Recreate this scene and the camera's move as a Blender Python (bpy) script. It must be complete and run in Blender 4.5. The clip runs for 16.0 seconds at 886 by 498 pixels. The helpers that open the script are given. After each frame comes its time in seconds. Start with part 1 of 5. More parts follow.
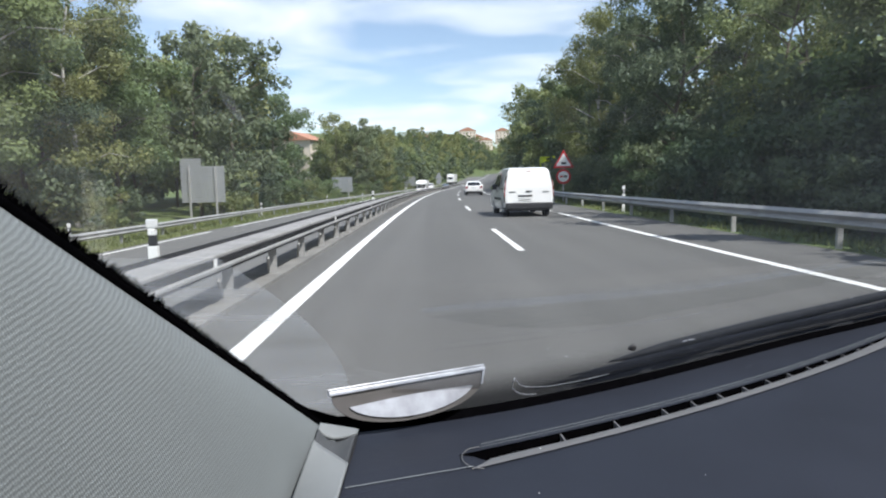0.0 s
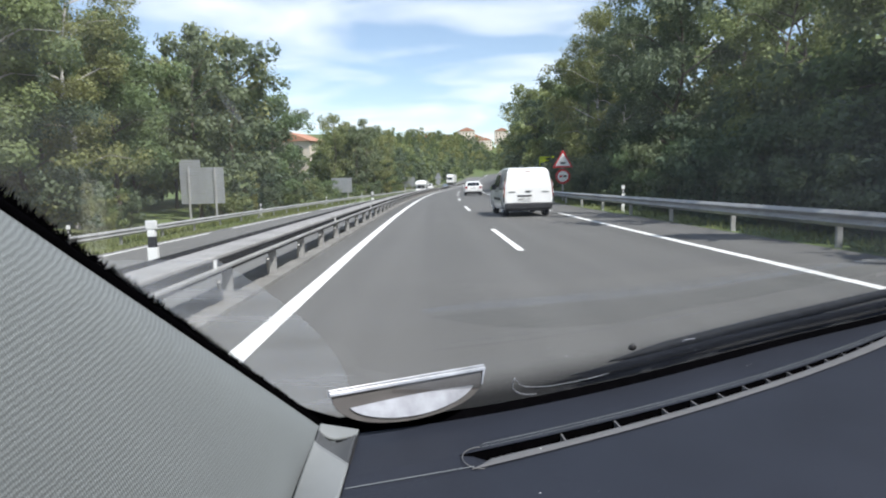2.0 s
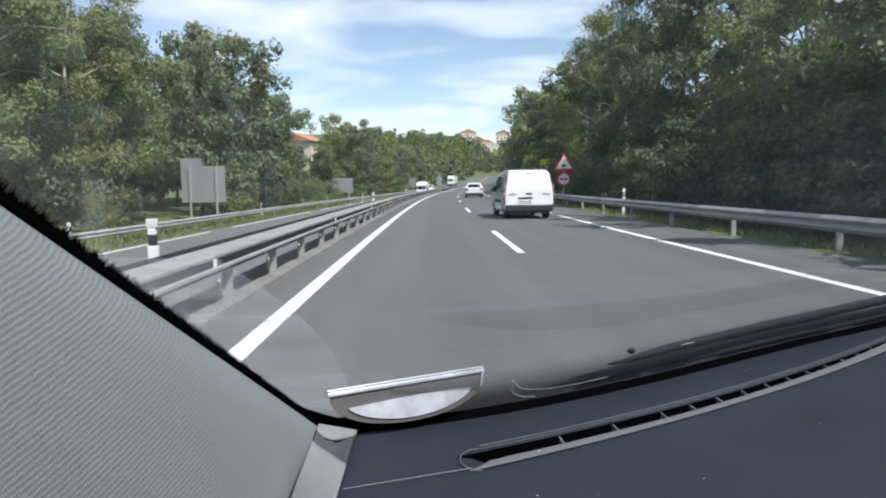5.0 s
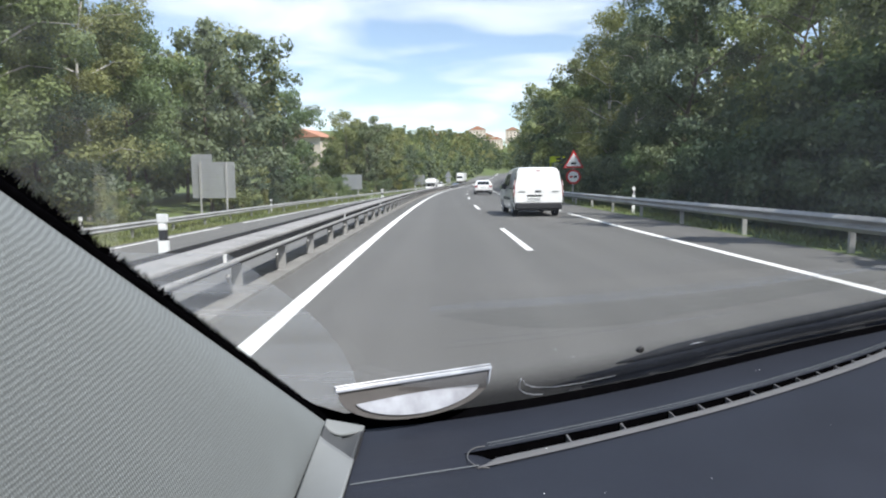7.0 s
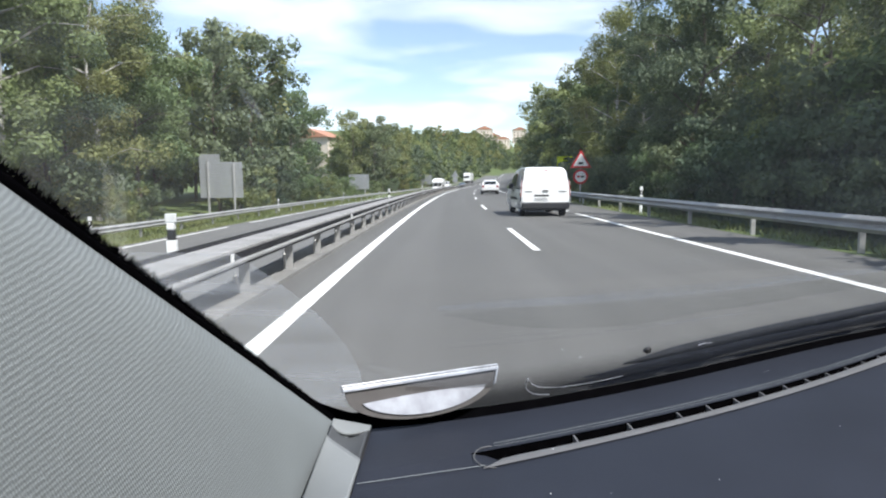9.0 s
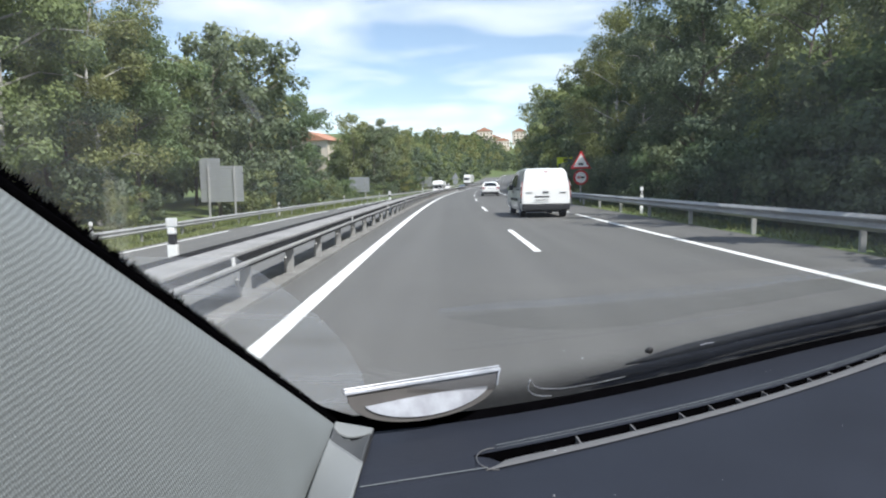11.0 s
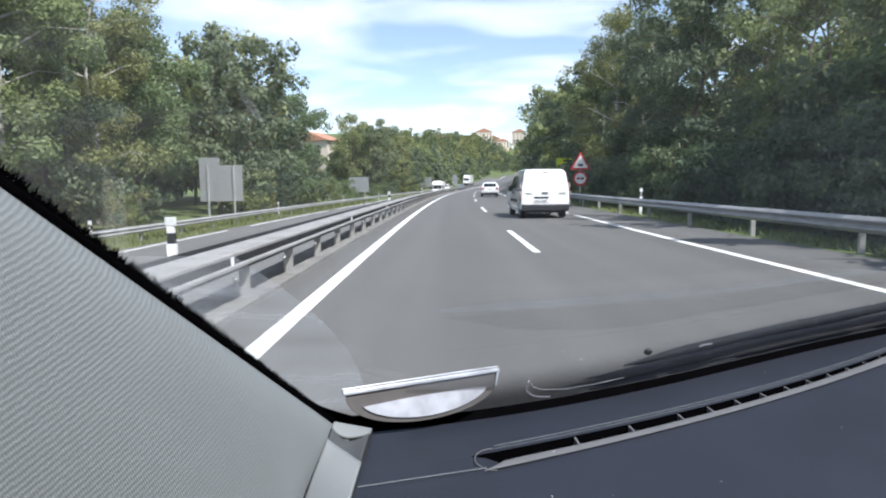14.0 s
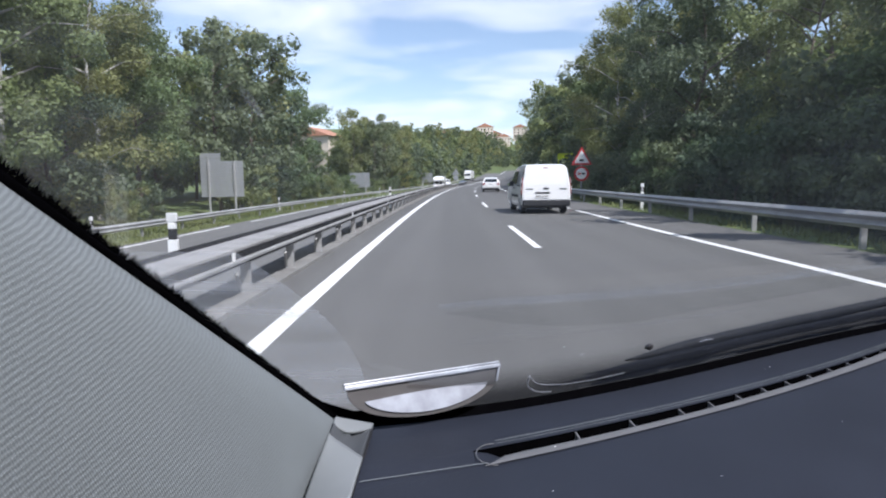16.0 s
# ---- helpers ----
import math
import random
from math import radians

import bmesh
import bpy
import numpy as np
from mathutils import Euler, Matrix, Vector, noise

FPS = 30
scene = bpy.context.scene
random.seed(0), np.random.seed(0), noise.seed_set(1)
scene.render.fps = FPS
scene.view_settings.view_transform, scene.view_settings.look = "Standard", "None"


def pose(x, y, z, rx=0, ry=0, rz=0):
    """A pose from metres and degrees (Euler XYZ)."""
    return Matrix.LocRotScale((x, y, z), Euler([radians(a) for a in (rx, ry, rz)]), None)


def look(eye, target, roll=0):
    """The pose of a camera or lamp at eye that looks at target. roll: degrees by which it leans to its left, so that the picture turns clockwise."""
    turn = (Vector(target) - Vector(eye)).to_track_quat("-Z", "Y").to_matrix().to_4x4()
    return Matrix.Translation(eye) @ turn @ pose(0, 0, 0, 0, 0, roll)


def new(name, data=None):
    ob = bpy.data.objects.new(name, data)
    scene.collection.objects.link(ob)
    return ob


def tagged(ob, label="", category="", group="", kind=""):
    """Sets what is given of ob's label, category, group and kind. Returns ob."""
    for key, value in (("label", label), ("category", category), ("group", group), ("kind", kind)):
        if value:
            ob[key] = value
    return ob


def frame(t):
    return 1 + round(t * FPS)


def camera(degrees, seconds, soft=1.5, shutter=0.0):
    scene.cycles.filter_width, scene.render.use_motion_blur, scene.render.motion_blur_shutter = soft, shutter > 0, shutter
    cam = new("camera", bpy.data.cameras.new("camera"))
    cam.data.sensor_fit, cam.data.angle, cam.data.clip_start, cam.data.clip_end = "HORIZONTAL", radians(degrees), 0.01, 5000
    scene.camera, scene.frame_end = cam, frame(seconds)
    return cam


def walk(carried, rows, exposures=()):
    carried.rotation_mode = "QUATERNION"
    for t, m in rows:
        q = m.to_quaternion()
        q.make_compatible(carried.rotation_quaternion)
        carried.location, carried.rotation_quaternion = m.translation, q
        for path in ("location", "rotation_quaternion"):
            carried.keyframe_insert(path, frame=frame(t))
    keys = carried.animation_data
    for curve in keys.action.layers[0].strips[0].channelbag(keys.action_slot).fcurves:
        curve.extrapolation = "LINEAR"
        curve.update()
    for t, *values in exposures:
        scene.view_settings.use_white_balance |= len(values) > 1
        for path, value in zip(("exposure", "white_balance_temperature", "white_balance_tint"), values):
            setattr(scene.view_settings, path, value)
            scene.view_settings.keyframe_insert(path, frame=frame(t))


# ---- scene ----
# ---------- camera and its walk ----------
cam = camera(72.0, 16.0, soft=2.1)
EYE = (0.0, 0.0, 1.31)
TURNS = (
    (0.0, 83.83, 1.14, -2.12), (0.5, 84.07, 1.27, -2.26), (1.0, 84.09, 1.26, -2.06), (1.5, 83.93, 1.27, -2.16),
    (2.0, 83.86, 1.36, -2.17), (2.5, 83.82, 1.41, -2.05), (3.0, 83.69, 1.52, -2.11), (3.5, 83.84, 1.34, -2.20),
    (4.0, 83.97, 0.89, -2.15), (4.5, 84.04, 0.79, -2.22), (5.2, 83.95, 0.70, -2.00), (6.2, 83.80, 0.52, -1.50),
    (7.0, 83.72, 0.42, -1.24), (7.5, 83.78, 0.28, -1.02), (8.0, 83.86, 0.48, -1.09), (8.5, 83.86, 0.70, -0.57),
    (9.0, 83.71, 0.41, -0.60), (10.2, 83.80, 0.70, -0.58), (11.5, 83.93, 0.96, -0.57), (12.0, 83.89, 0.85, -0.57),
    (12.5, 84.00, 1.00, -0.60), (13.0, 83.95, 0.98, -0.57), (13.5, 83.85, 0.68, -0.59), (14.0, 83.94, 0.67, -0.62),
    (14.5, 83.76, 0.78, -0.58), (15.0, 83.97, 0.76, -0.57), (15.5, 83.63, 0.84, -0.55), (16.0, 83.51, 0.73, -0.53),
)
# the film's own changes of exposure and tint
LEVELS = (
    (0.0, 0.94, 6560, 12), (1.0, 0.97, 6530, 12), (2.0, 0.97, 6610, 12), (3.0, 0.92, 6650, 12), (4.0, 0.87, 6590, 11), (4.5, 0.86, 6560, 11), (7.0, 1.06, 6640, 12),
    (8.0, 1.12, 6640, 12), (9.0, 1.16, 6590, 12), (11.5, 0.98, 6560, 11), (12.5, 1.02, 6560, 13), (13.5, 1.17, 6490, 13), (14.0, 1.16, 6440, 13), (14.5, 1.09, 6380, 14),
    (15.0, 0.93, 6330, 15), (15.5, 0.88, 6300, 16), (16.0, 0.88, 6270, 17),
)
walk(cam, [(t, pose(*EYE, rx, ry, rz)) for t, rx, ry, rz in TURNS], LEVELS)

# ---------- sky, sun, exposure ----------
SUN = Vector((0.54, -0.58, 1.06)).normalized()


def make_sky():
    world = bpy.data.worlds.new("sky")
    scene.world = world
    world.use_nodes = True
    nt = world.node_tree
    nt.nodes.clear()
    N, L = nt.nodes.new, nt.links.new
    sky = N("ShaderNodeTexSky")
    sky.sky_type = "NISHITA"
    sky.sun_disc = False
    sky.sun_elevation = math.asin(SUN.z)
    sky.sun_rotation = math.atan2(SUN.x, SUN.y)
    sky.air_density, sky.dust_density, sky.ozone_density = 1.0, 0.6, 1.5
    tc = N("ShaderNodeTexCoord")
    # cloud sheet: directions flattened on to a plane high above
    sep = N("ShaderNodeSeparateXYZ")
    L(tc.outputs["Generated"], sep.inputs[0])
    up = N("ShaderNodeMath"); up.operation = "ADD"; up.inputs[1].default_value = 0.12
    L(sep.outputs["Z"], up.inputs[0])
    mx = N("ShaderNodeMath"); mx.operation = "MAXIMUM"; mx.inputs[1].default_value = 0.05
    L(up.outputs[0], mx.inputs[0])
    dx = N("ShaderNodeMath"); dx.operation = "DIVIDE"
    dy = N("ShaderNodeMath"); dy.operation = "DIVIDE"
    L(sep.outputs["X"], dx.inputs[0]); L(mx.outputs[0], dx.inputs[1])
    L(sep.outputs["Y"], dy.inputs[0]); L(mx.outputs[0], dy.inputs[1])
    com = N("ShaderNodeCombineXYZ")
    L(dx.outputs[0], com.inputs[0]); L(dy.outputs[0], com.inputs[1])
    mp = N("ShaderNodeMapping")
    mp.inputs["Rotation"].default_value = (0, 0, radians(24))
    mp.inputs["Scale"].default_value = (0.80, 1.0, 1)
    mp.inputs["Location"].default_value = (0.35, 0.2, 0)
    L(com.outputs[0], mp.inputs["Vector"])
    n1 = N("ShaderNodeTexNoise")
    n1.inputs["Scale"].default_value, n1.inputs["Detail"].default_value = 1.5, 9
    n1.inputs["Roughness"].default_value, n1.inputs["Distortion"].default_value = 0.52, 0.35
    L(mp.outputs[0], n1.inputs["Vector"])
    rp = N("ShaderNodeValToRGB")
    rp.color_ramp.elements[0].position, rp.color_ramp.elements[1].position = 0.44, 0.70
    rp.color_ramp.elements[0].color = (0.05, 0.05, 0.05, 1)
    rp.color_ramp.elements[1].color = (0.95, 0.95, 0.95, 1)
    L(n1.outputs["Fac"], rp.inputs[0])
    mix = N("ShaderNodeMixRGB")
    mix.inputs["Color2"].default_value = (6.4, 6.9, 7.5, 1)
    L(rp.outputs[0], mix.inputs["Fac"])
    L(sky.outputs[0], mix.inputs["Color1"])
    bg = N("ShaderNodeBackground")
    bg.inputs["Strength"].default_value = 0.10
    L(mix.outputs[0], bg.inputs["Color"])
    out = N("ShaderNodeOutputWorld")
    L(bg.outputs[0], out.inputs["Surface"])


make_sky()
sun_data = bpy.data.lights.new("sun", "SUN")
sun_data.energy, sun_data.angle, sun_data.color = 3.4, radians(0.5), (0.98, 0.97, 0.95)
sun = new("sun", sun_data)
sun.matrix_basis = look(SUN * 100, (0, 0, 0))


# ---------- materials ----------
def mat(name, colour, rough=0.6, metal=0.0, vary=0.15, scale=8.0, bump=0.0, bump_scale=60.0, dark=None, stain=0.0, stain_scale=0.6,
        spec=0.5, coat=0.0, per_object=0.0):
    """A surface with grain and large stains."""
    m = bpy.data.materials.new(name)
    m.use_nodes = True
    nt = m.node_tree
    b = nt.nodes["Principled BSDF"]
    N, L = nt.nodes.new, nt.links.new
    b.inputs["Roughness"].default_value, b.inputs["Metallic"].default_value = rough, metal
    b.inputs["Specular IOR Level"].default_value = spec
    b.inputs["Coat Weight"].default_value = coat
    b.inputs["Coat Roughness"].default_value = 0.05
    tc = N("ShaderNodeTexCoord")
    n1 = N("ShaderNodeTexNoise")
    n1.inputs["Scale"].default_value, n1.inputs["Detail"].default_value = scale, 6
    L(tc.outputs["Object"], n1.inputs["Vector"])
    r1 = N("ShaderNodeMapRange")
    r1.inputs["From Min"].default_value, r1.inputs["From Max"].default_value = 0.25, 0.75
    r1.inputs["To Min"].default_value, r1.inputs["To Max"].default_value = 1 - vary, 1 + vary
    L(n1.outputs["Fac"], r1.inputs["Value"])
    val = r1.outputs[0]
    if per_object:
        oi = N("ShaderNodeObjectInfo")
        r2 = N("ShaderNodeMapRange")
        r2.inputs["To Min"].default_value, r2.inputs["To Max"].default_value = 1 - per_object, 1 + per_object
        L(oi.outputs["Random"], r2.inputs["Value"])
        mu = N("ShaderNodeMath"); mu.operation = "MULTIPLY"
        L(val, mu.inputs[0]); L(r2.outputs[0], mu.inputs[1])
        val = mu.outputs[0]
    hsv = N("ShaderNodeHueSaturation")
    hsv.inputs["Color"].default_value = (*colour, 1)
    L(val, hsv.inputs["Value"])
    col = hsv.outputs[0]
    if stain:
        n2 = N("ShaderNodeTexNoise")
        n2.inputs["Scale"].default_value, n2.inputs["Detail"].default_value = stain_scale, 5
        L(tc.outputs["Object"], n2.inputs["Vector"])
        r3 = N("ShaderNodeMapRange")
        r3.inputs["From Min"].default_value, r3.inputs["From Max"].default_value = 0.45, 0.7
        r3.inputs["To Max"].default_value = stain
        L(n2.outputs["Fac"], r3.inputs["Value"])
        mx = N("ShaderNodeMixRGB")
        mx.inputs["Color2"].default_value = (*(dark or [c * 0.4 for c in colour]), 1)
        L(r3.outputs[0], mx.inputs["Fac"]); L(col, mx.inputs["Color1"])
        col = mx.outputs[0]
    L(col, b.inputs["Base Color"])
    if bump:
        n3 = N("ShaderNodeTexNoise")
        n3.inputs["Scale"].default_value, n3.inputs["Detail"].default_value = bump_scale, 4
        L(tc.outputs["Object"], n3.inputs["Vector"])
        bp = N("ShaderNodeBump")
        bp.inputs["Strength"].default_value, bp.inputs["Distance"].default_value = bump, 1.0 / bump_scale
        L(n3.outputs["Fac"], bp.inputs["Height"])
        L(bp.outputs[0], b.inputs["Normal"])
    return m


def leaf_mat(name, colour, warm, through_light=0.35):
    m = bpy.data.materials.new(name)
    m.use_nodes = True
    nt = m.node_tree
    nt.nodes.clear()
    N, L = nt.nodes.new, nt.links.new
    geo, oi = N("ShaderNodeNewGeometry"), N("ShaderNodeObjectInfo")
    tc = N("ShaderNodeTexCoord")
    ns = N("ShaderNodeTexNoise")
    ns.inputs["Scale"].default_value, ns.inputs["Detail"].default_value = 0.45, 3
    L(tc.outputs["Object"], ns.inputs["Vector"])
    mixc = N("ShaderNodeMixRGB")
    mixc.inputs["Color1"].default_value, mixc.inputs["Color2"].default_value = (*colour, 1), (*warm, 1)
    add = N("ShaderNodeMath"); add.operation = "ADD"
    sub = N("ShaderNodeMapRange")
    sub.inputs["To Min"].default_value, sub.inputs["To Max"].default_value = -0.45, 0.45
    L(oi.outputs["Random"], sub.inputs["Value"])
    L(ns.outputs["Fac"], add.inputs[0]); L(sub.outputs[0], add.inputs[1])
    add.use_clamp = True
    L(add.outputs[0], mixc.inputs["Fac"])
    hsv = N("ShaderNodeHueSaturation")
    r = N("ShaderNodeMapRange")
    r.inputs["To Min"].default_value, r.inputs["To Max"].default_value = 0.78, 1.22
    L(geo.outputs["Random Per Island"], r.inputs["Value"])
    L(r.outputs[0], hsv.inputs["Value"])
    L(mixc.outputs[0], hsv.inputs["Color"])
    dif, tra, glo = N("ShaderNodeBsdfDiffuse"), N("ShaderNodeBsdfTranslucent"), N("ShaderNodeBsdfGlossy")
    glo.inputs["Roughness"].default_value = 0.6
    glo.inputs["Color"].default_value = (0.8, 0.85, 0.9, 1)
    L(hsv.outputs[0], dif.inputs["Color"]); L(hsv.outputs[0], tra.inputs["Color"])
    m1, m2 = N("ShaderNodeMixShader"), N("ShaderNodeMixShader")
    m1.inputs[0].default_value, m2.inputs[0].default_value = through_light, 0.022
    L(dif.outputs[0], m1.inputs[1]); L(tra.outputs[0], m1.inputs[2])
    L(m1.outputs[0], m2.inputs[1]); L(glo.outputs[0], m2.inputs[2])
    out = N("ShaderNodeOutputMaterial")
    L(m2.outputs[0], out.inputs["Surface"])
    return m


def glass_mat(name, tint, ior=1.45, rough=0.0, film=0.030):
    """A thin dusty pane: what lies behind shows through, gloss by the angle, dust scatters a little light and doubles
    as a painted glare veil.
    """
    m = bpy.data.materials.new(name)
    m.use_nodes = True
    nt = m.node_tree
    nt.nodes.clear()
    N, L = nt.nodes.new, nt.links.new
    tr, gl, fr, mx, out = (N("ShaderNodeBsdfTransparent"), N("ShaderNodeBsdfGlossy"), N("ShaderNodeFresnel"),
                           N("ShaderNodeMixShader"), N("ShaderNodeOutputMaterial"))
    tr.inputs["Color"].default_value = (*tint, 1)
    gl.inputs["Roughness"].default_value = rough
    fr.inputs["IOR"].default_value = ior
    L(fr.outputs[0], mx.inputs[0]); L(tr.outputs[0], mx.inputs[1]); L(gl.outputs[0], mx.inputs[2])
    dust, ns, rr, tc, m2 = (N("ShaderNodeBsdfTranslucent"), N("ShaderNodeTexNoise"), N("ShaderNodeMapRange"), N("ShaderNodeTexCoord"), N("ShaderNodeMixShader"))
    dust.inputs["Color"].default_value = (0.87, 0.87, 0.86, 1)
    ns.inputs["Scale"].default_value, ns.inputs["Detail"].default_value = 7, 6
    # noise drawn out lengthwise: wiper streaks that also stand in for reflected streaks
    mp = N("ShaderNodeMapping")
    mp.inputs["Scale"].default_value = (0.35, 0.35, 6.0)
    L(tc.outputs["Object"], mp.inputs["Vector"]); L(mp.outputs[0], ns.inputs["Vector"]); L(ns.outputs["Fac"], rr.inputs["Value"])
    rr.inputs["From Min"].default_value, rr.inputs["From Max"].default_value = 0.3, 0.7
    rr.inputs["To Min"].default_value, rr.inputs["To Max"].default_value = film * 0.35, film * 1.65
    L(rr.outputs[0], m2.inputs[0]); L(mx.outputs[0], m2.inputs[1]); L(dust.outputs[0], m2.inputs[2])
    L(m2.outputs[0], out.inputs["Surface"])
    return m


def band_mat(name, colour, most):
    """Dark dashboard reflection painted on glass, thinner towards the top of the band."""
    m = bpy.data.materials.new(name)
    m.use_nodes = True
    nt = m.node_tree
    nt.nodes.clear()
    N, L = nt.nodes.new, nt.links.new
    tc, sep, rr, tr, df, mx, out = (N("ShaderNodeTexCoord"), N("ShaderNodeSeparateXYZ"), N("ShaderNodeMapRange"), N("ShaderNodeBsdfTransparent"),
                                    N("ShaderNodeBsdfDiffuse"), N("ShaderNodeMixShader"), N("ShaderNodeOutputMaterial"))
    rr.interpolation_type = "SMOOTHSTEP"
    rr.inputs["From Min"].default_value = 0.26
    rr.inputs["To Min"].default_value, rr.inputs["To Max"].default_value = most, 0.0
    df.inputs["Color"].default_value = (*colour, 1)
    L(tc.outputs["UV"], sep.inputs[0]); L(sep.outputs["Y"], rr.inputs["Value"])
    L(rr.outputs[0], mx.inputs[0]); L(tr.outputs[0], mx.inputs[1]); L(df.outputs[0], mx.inputs[2])
    L(mx.outputs[0], out.inputs["Surface"])
    return m


def fabric_mat(name):
    """Ribbed woven cloth: two crossing sets of fine ribs, aslant to the pillar."""
    m = bpy.data.materials.new(name)
    m.use_nodes = True
    nt = m.node_tree
    b = nt.nodes["Principled BSDF"]
    b.inputs["Roughness"].default_value = 0.9
    b.inputs["Specular IOR Level"].default_value = 0.15
    N, L = nt.nodes.new, nt.links.new
    uv = N("ShaderNodeTexCoord")
    heights = []
    for turn, scale, dist in ((-44, 122.0, 1.9), (46, 170.0, 1.5)):
        mp = N("ShaderNodeMapping")
        mp.inputs["Rotation"].default_value = (0, 0, radians(turn))
        L(uv.outputs["UV"], mp.inputs["Vector"])
        w = N("ShaderNodeTexWave")
        w.bands_direction = "Y"
        w.inputs["Scale"].default_value, w.inputs["Distortion"].default_value = scale, dist
        w.inputs["Detail"].default_value, w.inputs["Detail Scale"].default_value = 2, 1.5
        L(mp.outputs[0], w.inputs["Vector"])
        heights.append(w.outputs["Fac"])
    mul = N("ShaderNodeMixRGB")
    mul.inputs["Fac"].default_value = 0.38
    L(heights[0], mul.inputs["Color1"]); L(heights[1], mul.inputs["Color2"])
    # the ribs run out towards the pillar's foot
    sep, fade, flat = N("ShaderNodeSeparateXYZ"), N("ShaderNodeMapRange"), N("ShaderNodeMixRGB")
    fade.inputs["From Min"].default_value, fade.inputs["From Max"].default_value = 0.09, 0.28
    fade.inputs["To Min"].default_value, fade.inputs["To Max"].default_value = 0.03, 0.9
    flat.inputs["Color1"].default_value = (0.5, 0.5, 0.5, 1)
    L(uv.outputs["UV"], sep.inputs[0]); L(sep.outputs["X"], fade.inputs["Value"])
    L(fade.outputs[0], flat.inputs["Fac"]); L(mul.outputs[0], flat.inputs["Color2"])
    mul = flat
    nz = N("ShaderNodeTexNoise")
    nz.inputs["Scale"].default_value, nz.inputs["Detail"].default_value = 5, 4
    L(uv.outputs["UV"], nz.inputs["Vector"])
    ramp = N("ShaderNodeValToRGB")
    ramp.color_ramp.elements[0].color, ramp.color_ramp.elements[1].color = (0.136, 0.153, 0.159, 1), (0.192, 0.215, 0.222, 1)
    L(mul.outputs[0], ramp.inputs[0])
    hsv = N("ShaderNodeHueSaturation")
    r = N("ShaderNodeMapRange")
    r.inputs["To Min"].default_value, r.inputs["To Max"].default_value = 0.85, 1.15
    L(nz.outputs["Fac"], r.inputs["Value"]); L(r.outputs[0], hsv.inputs["Value"])
    L(ramp.outputs[0], hsv.inputs["Color"]); L(hsv.outputs[0], b.inputs["Base Color"])
    bp = N("ShaderNodeBump")
    bp.inputs["Strength"].default_value, bp.inputs["Distance"].default_value = 0.32, 0.001
    L(mul.outputs[0], bp.inputs["Height"]); L(bp.outputs[0], b.inputs["Normal"])
    return m


def ground_mat(name):
    m = mat(name, (0.085, 0.12, 0.032), 0.95, vary=0.45, scale=1.3, bump=0.6, bump_scale=9, dark=(0.13, 0.11, 0.06), stain=0.75, stain_scale=0.11)
    return m


def asphalt_mat(name, base):
    """Asphalt with stone grain, lengthwise wheel tracks and patches."""
    m = mat(name, base, 0.82, vary=0.22, scale=70, bump=0.25, bump_scale=110, dark=[c * 0.8 for c in base], stain=0.5, stain_scale=0.25, spec=0.35)
    nt = m.node_tree
    b = nt.nodes["Principled BSDF"]
    src = b.inputs["Base Color"].links[0].from_socket
    N, L = nt.nodes.new, nt.links.new
    tc, mp, ns, rr, mx = N("ShaderNodeTexCoord"), N("ShaderNodeMapping"), N("ShaderNodeTexNoise"), N("ShaderNodeMapRange"), N("ShaderNodeMixRGB")
    mp.inputs["Scale"].default_value = (1.4, 0.02, 1)
    L(tc.outputs["UV"], mp.inputs["Vector"]); L(mp.outputs[0], ns.inputs["Vector"])
    ns.inputs["Scale"].default_value, ns.inputs["Detail"].default_value = 1.0, 4
    rr.inputs["From Min"].default_value, rr.inputs["From Max"].default_value = 0.4, 0.65
    rr.inputs["To Max"].default_value = 0.35
    L(ns.outputs["Fac"], rr.inputs["Value"]); L(rr.outputs[0], mx.inputs["Fac"])
    L(src, mx.inputs["Color1"])
    mx.inputs["Color2"].default_value = (*[c * 1.45 for c in base], 1)
    L(mx.outputs[0], b.inputs["Base Color"])
    return m


M_ASPHALT = asphalt_mat("asphalt", (0.106, 0.104, 0.099))
M_ASPHALT2 = asphalt_mat("asphalt_opposite", (0.125, 0.124, 0.120))
M_PAINT_LINE = mat("road_paint", (0.78, 0.78, 0.76), 0.7, vary=0.1, scale=14, dark=(0.4, 0.4, 0.39), stain=0.4, stain_scale=3)
M_GROUND = ground_mat("grassy_earth")
M_CONCRETE = mat("concrete", (0.21, 0.205, 0.195), 0.9, vary=0.2, scale=5, bump=0.3, bump_scale=40, stain=0.5, stain_scale=0.9)
M_GALV = mat("galvanised_steel", (0.40, 0.395, 0.385), 0.55, 0.35, vary=0.16, scale=6, stain=0.35, stain_scale=1.3)
M_TARSHADE = mat("tarred_steel_and_shade", (0.016, 0.016, 0.017), 0.95, vary=0.3, scale=7, stain=0.3, dark=(0.035, 0.035, 0.033), stain_scale=1.1, spec=0.03)
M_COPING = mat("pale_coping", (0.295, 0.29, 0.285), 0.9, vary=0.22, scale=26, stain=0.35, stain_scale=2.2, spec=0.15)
M_WHITE = mat("white_plastic", (0.78, 0.78, 0.77), 0.5, vary=0.06, scale=9)
M_BLACK = mat("black_plastic", (0.018, 0.018, 0.02), 0.55, vary=0.2, scale=30)
M_SIGN_BACK = mat("sign_back", (0.36, 0.37, 0.38), 0.5, 0.5, vary=0.08, scale=2)
M_RED = mat("sign_red", (0.55, 0.03, 0.03), 0.45, vary=0.05)
M_YELLOW = mat("sign_yellow", (0.62, 0.72, 0.02), 0.45, vary=0.06, scale=3)
M_CARWHITE = mat("white_car_paint", (0.80, 0.80, 0.79), 0.3, vary=0.03, scale=2, coat=0.6)
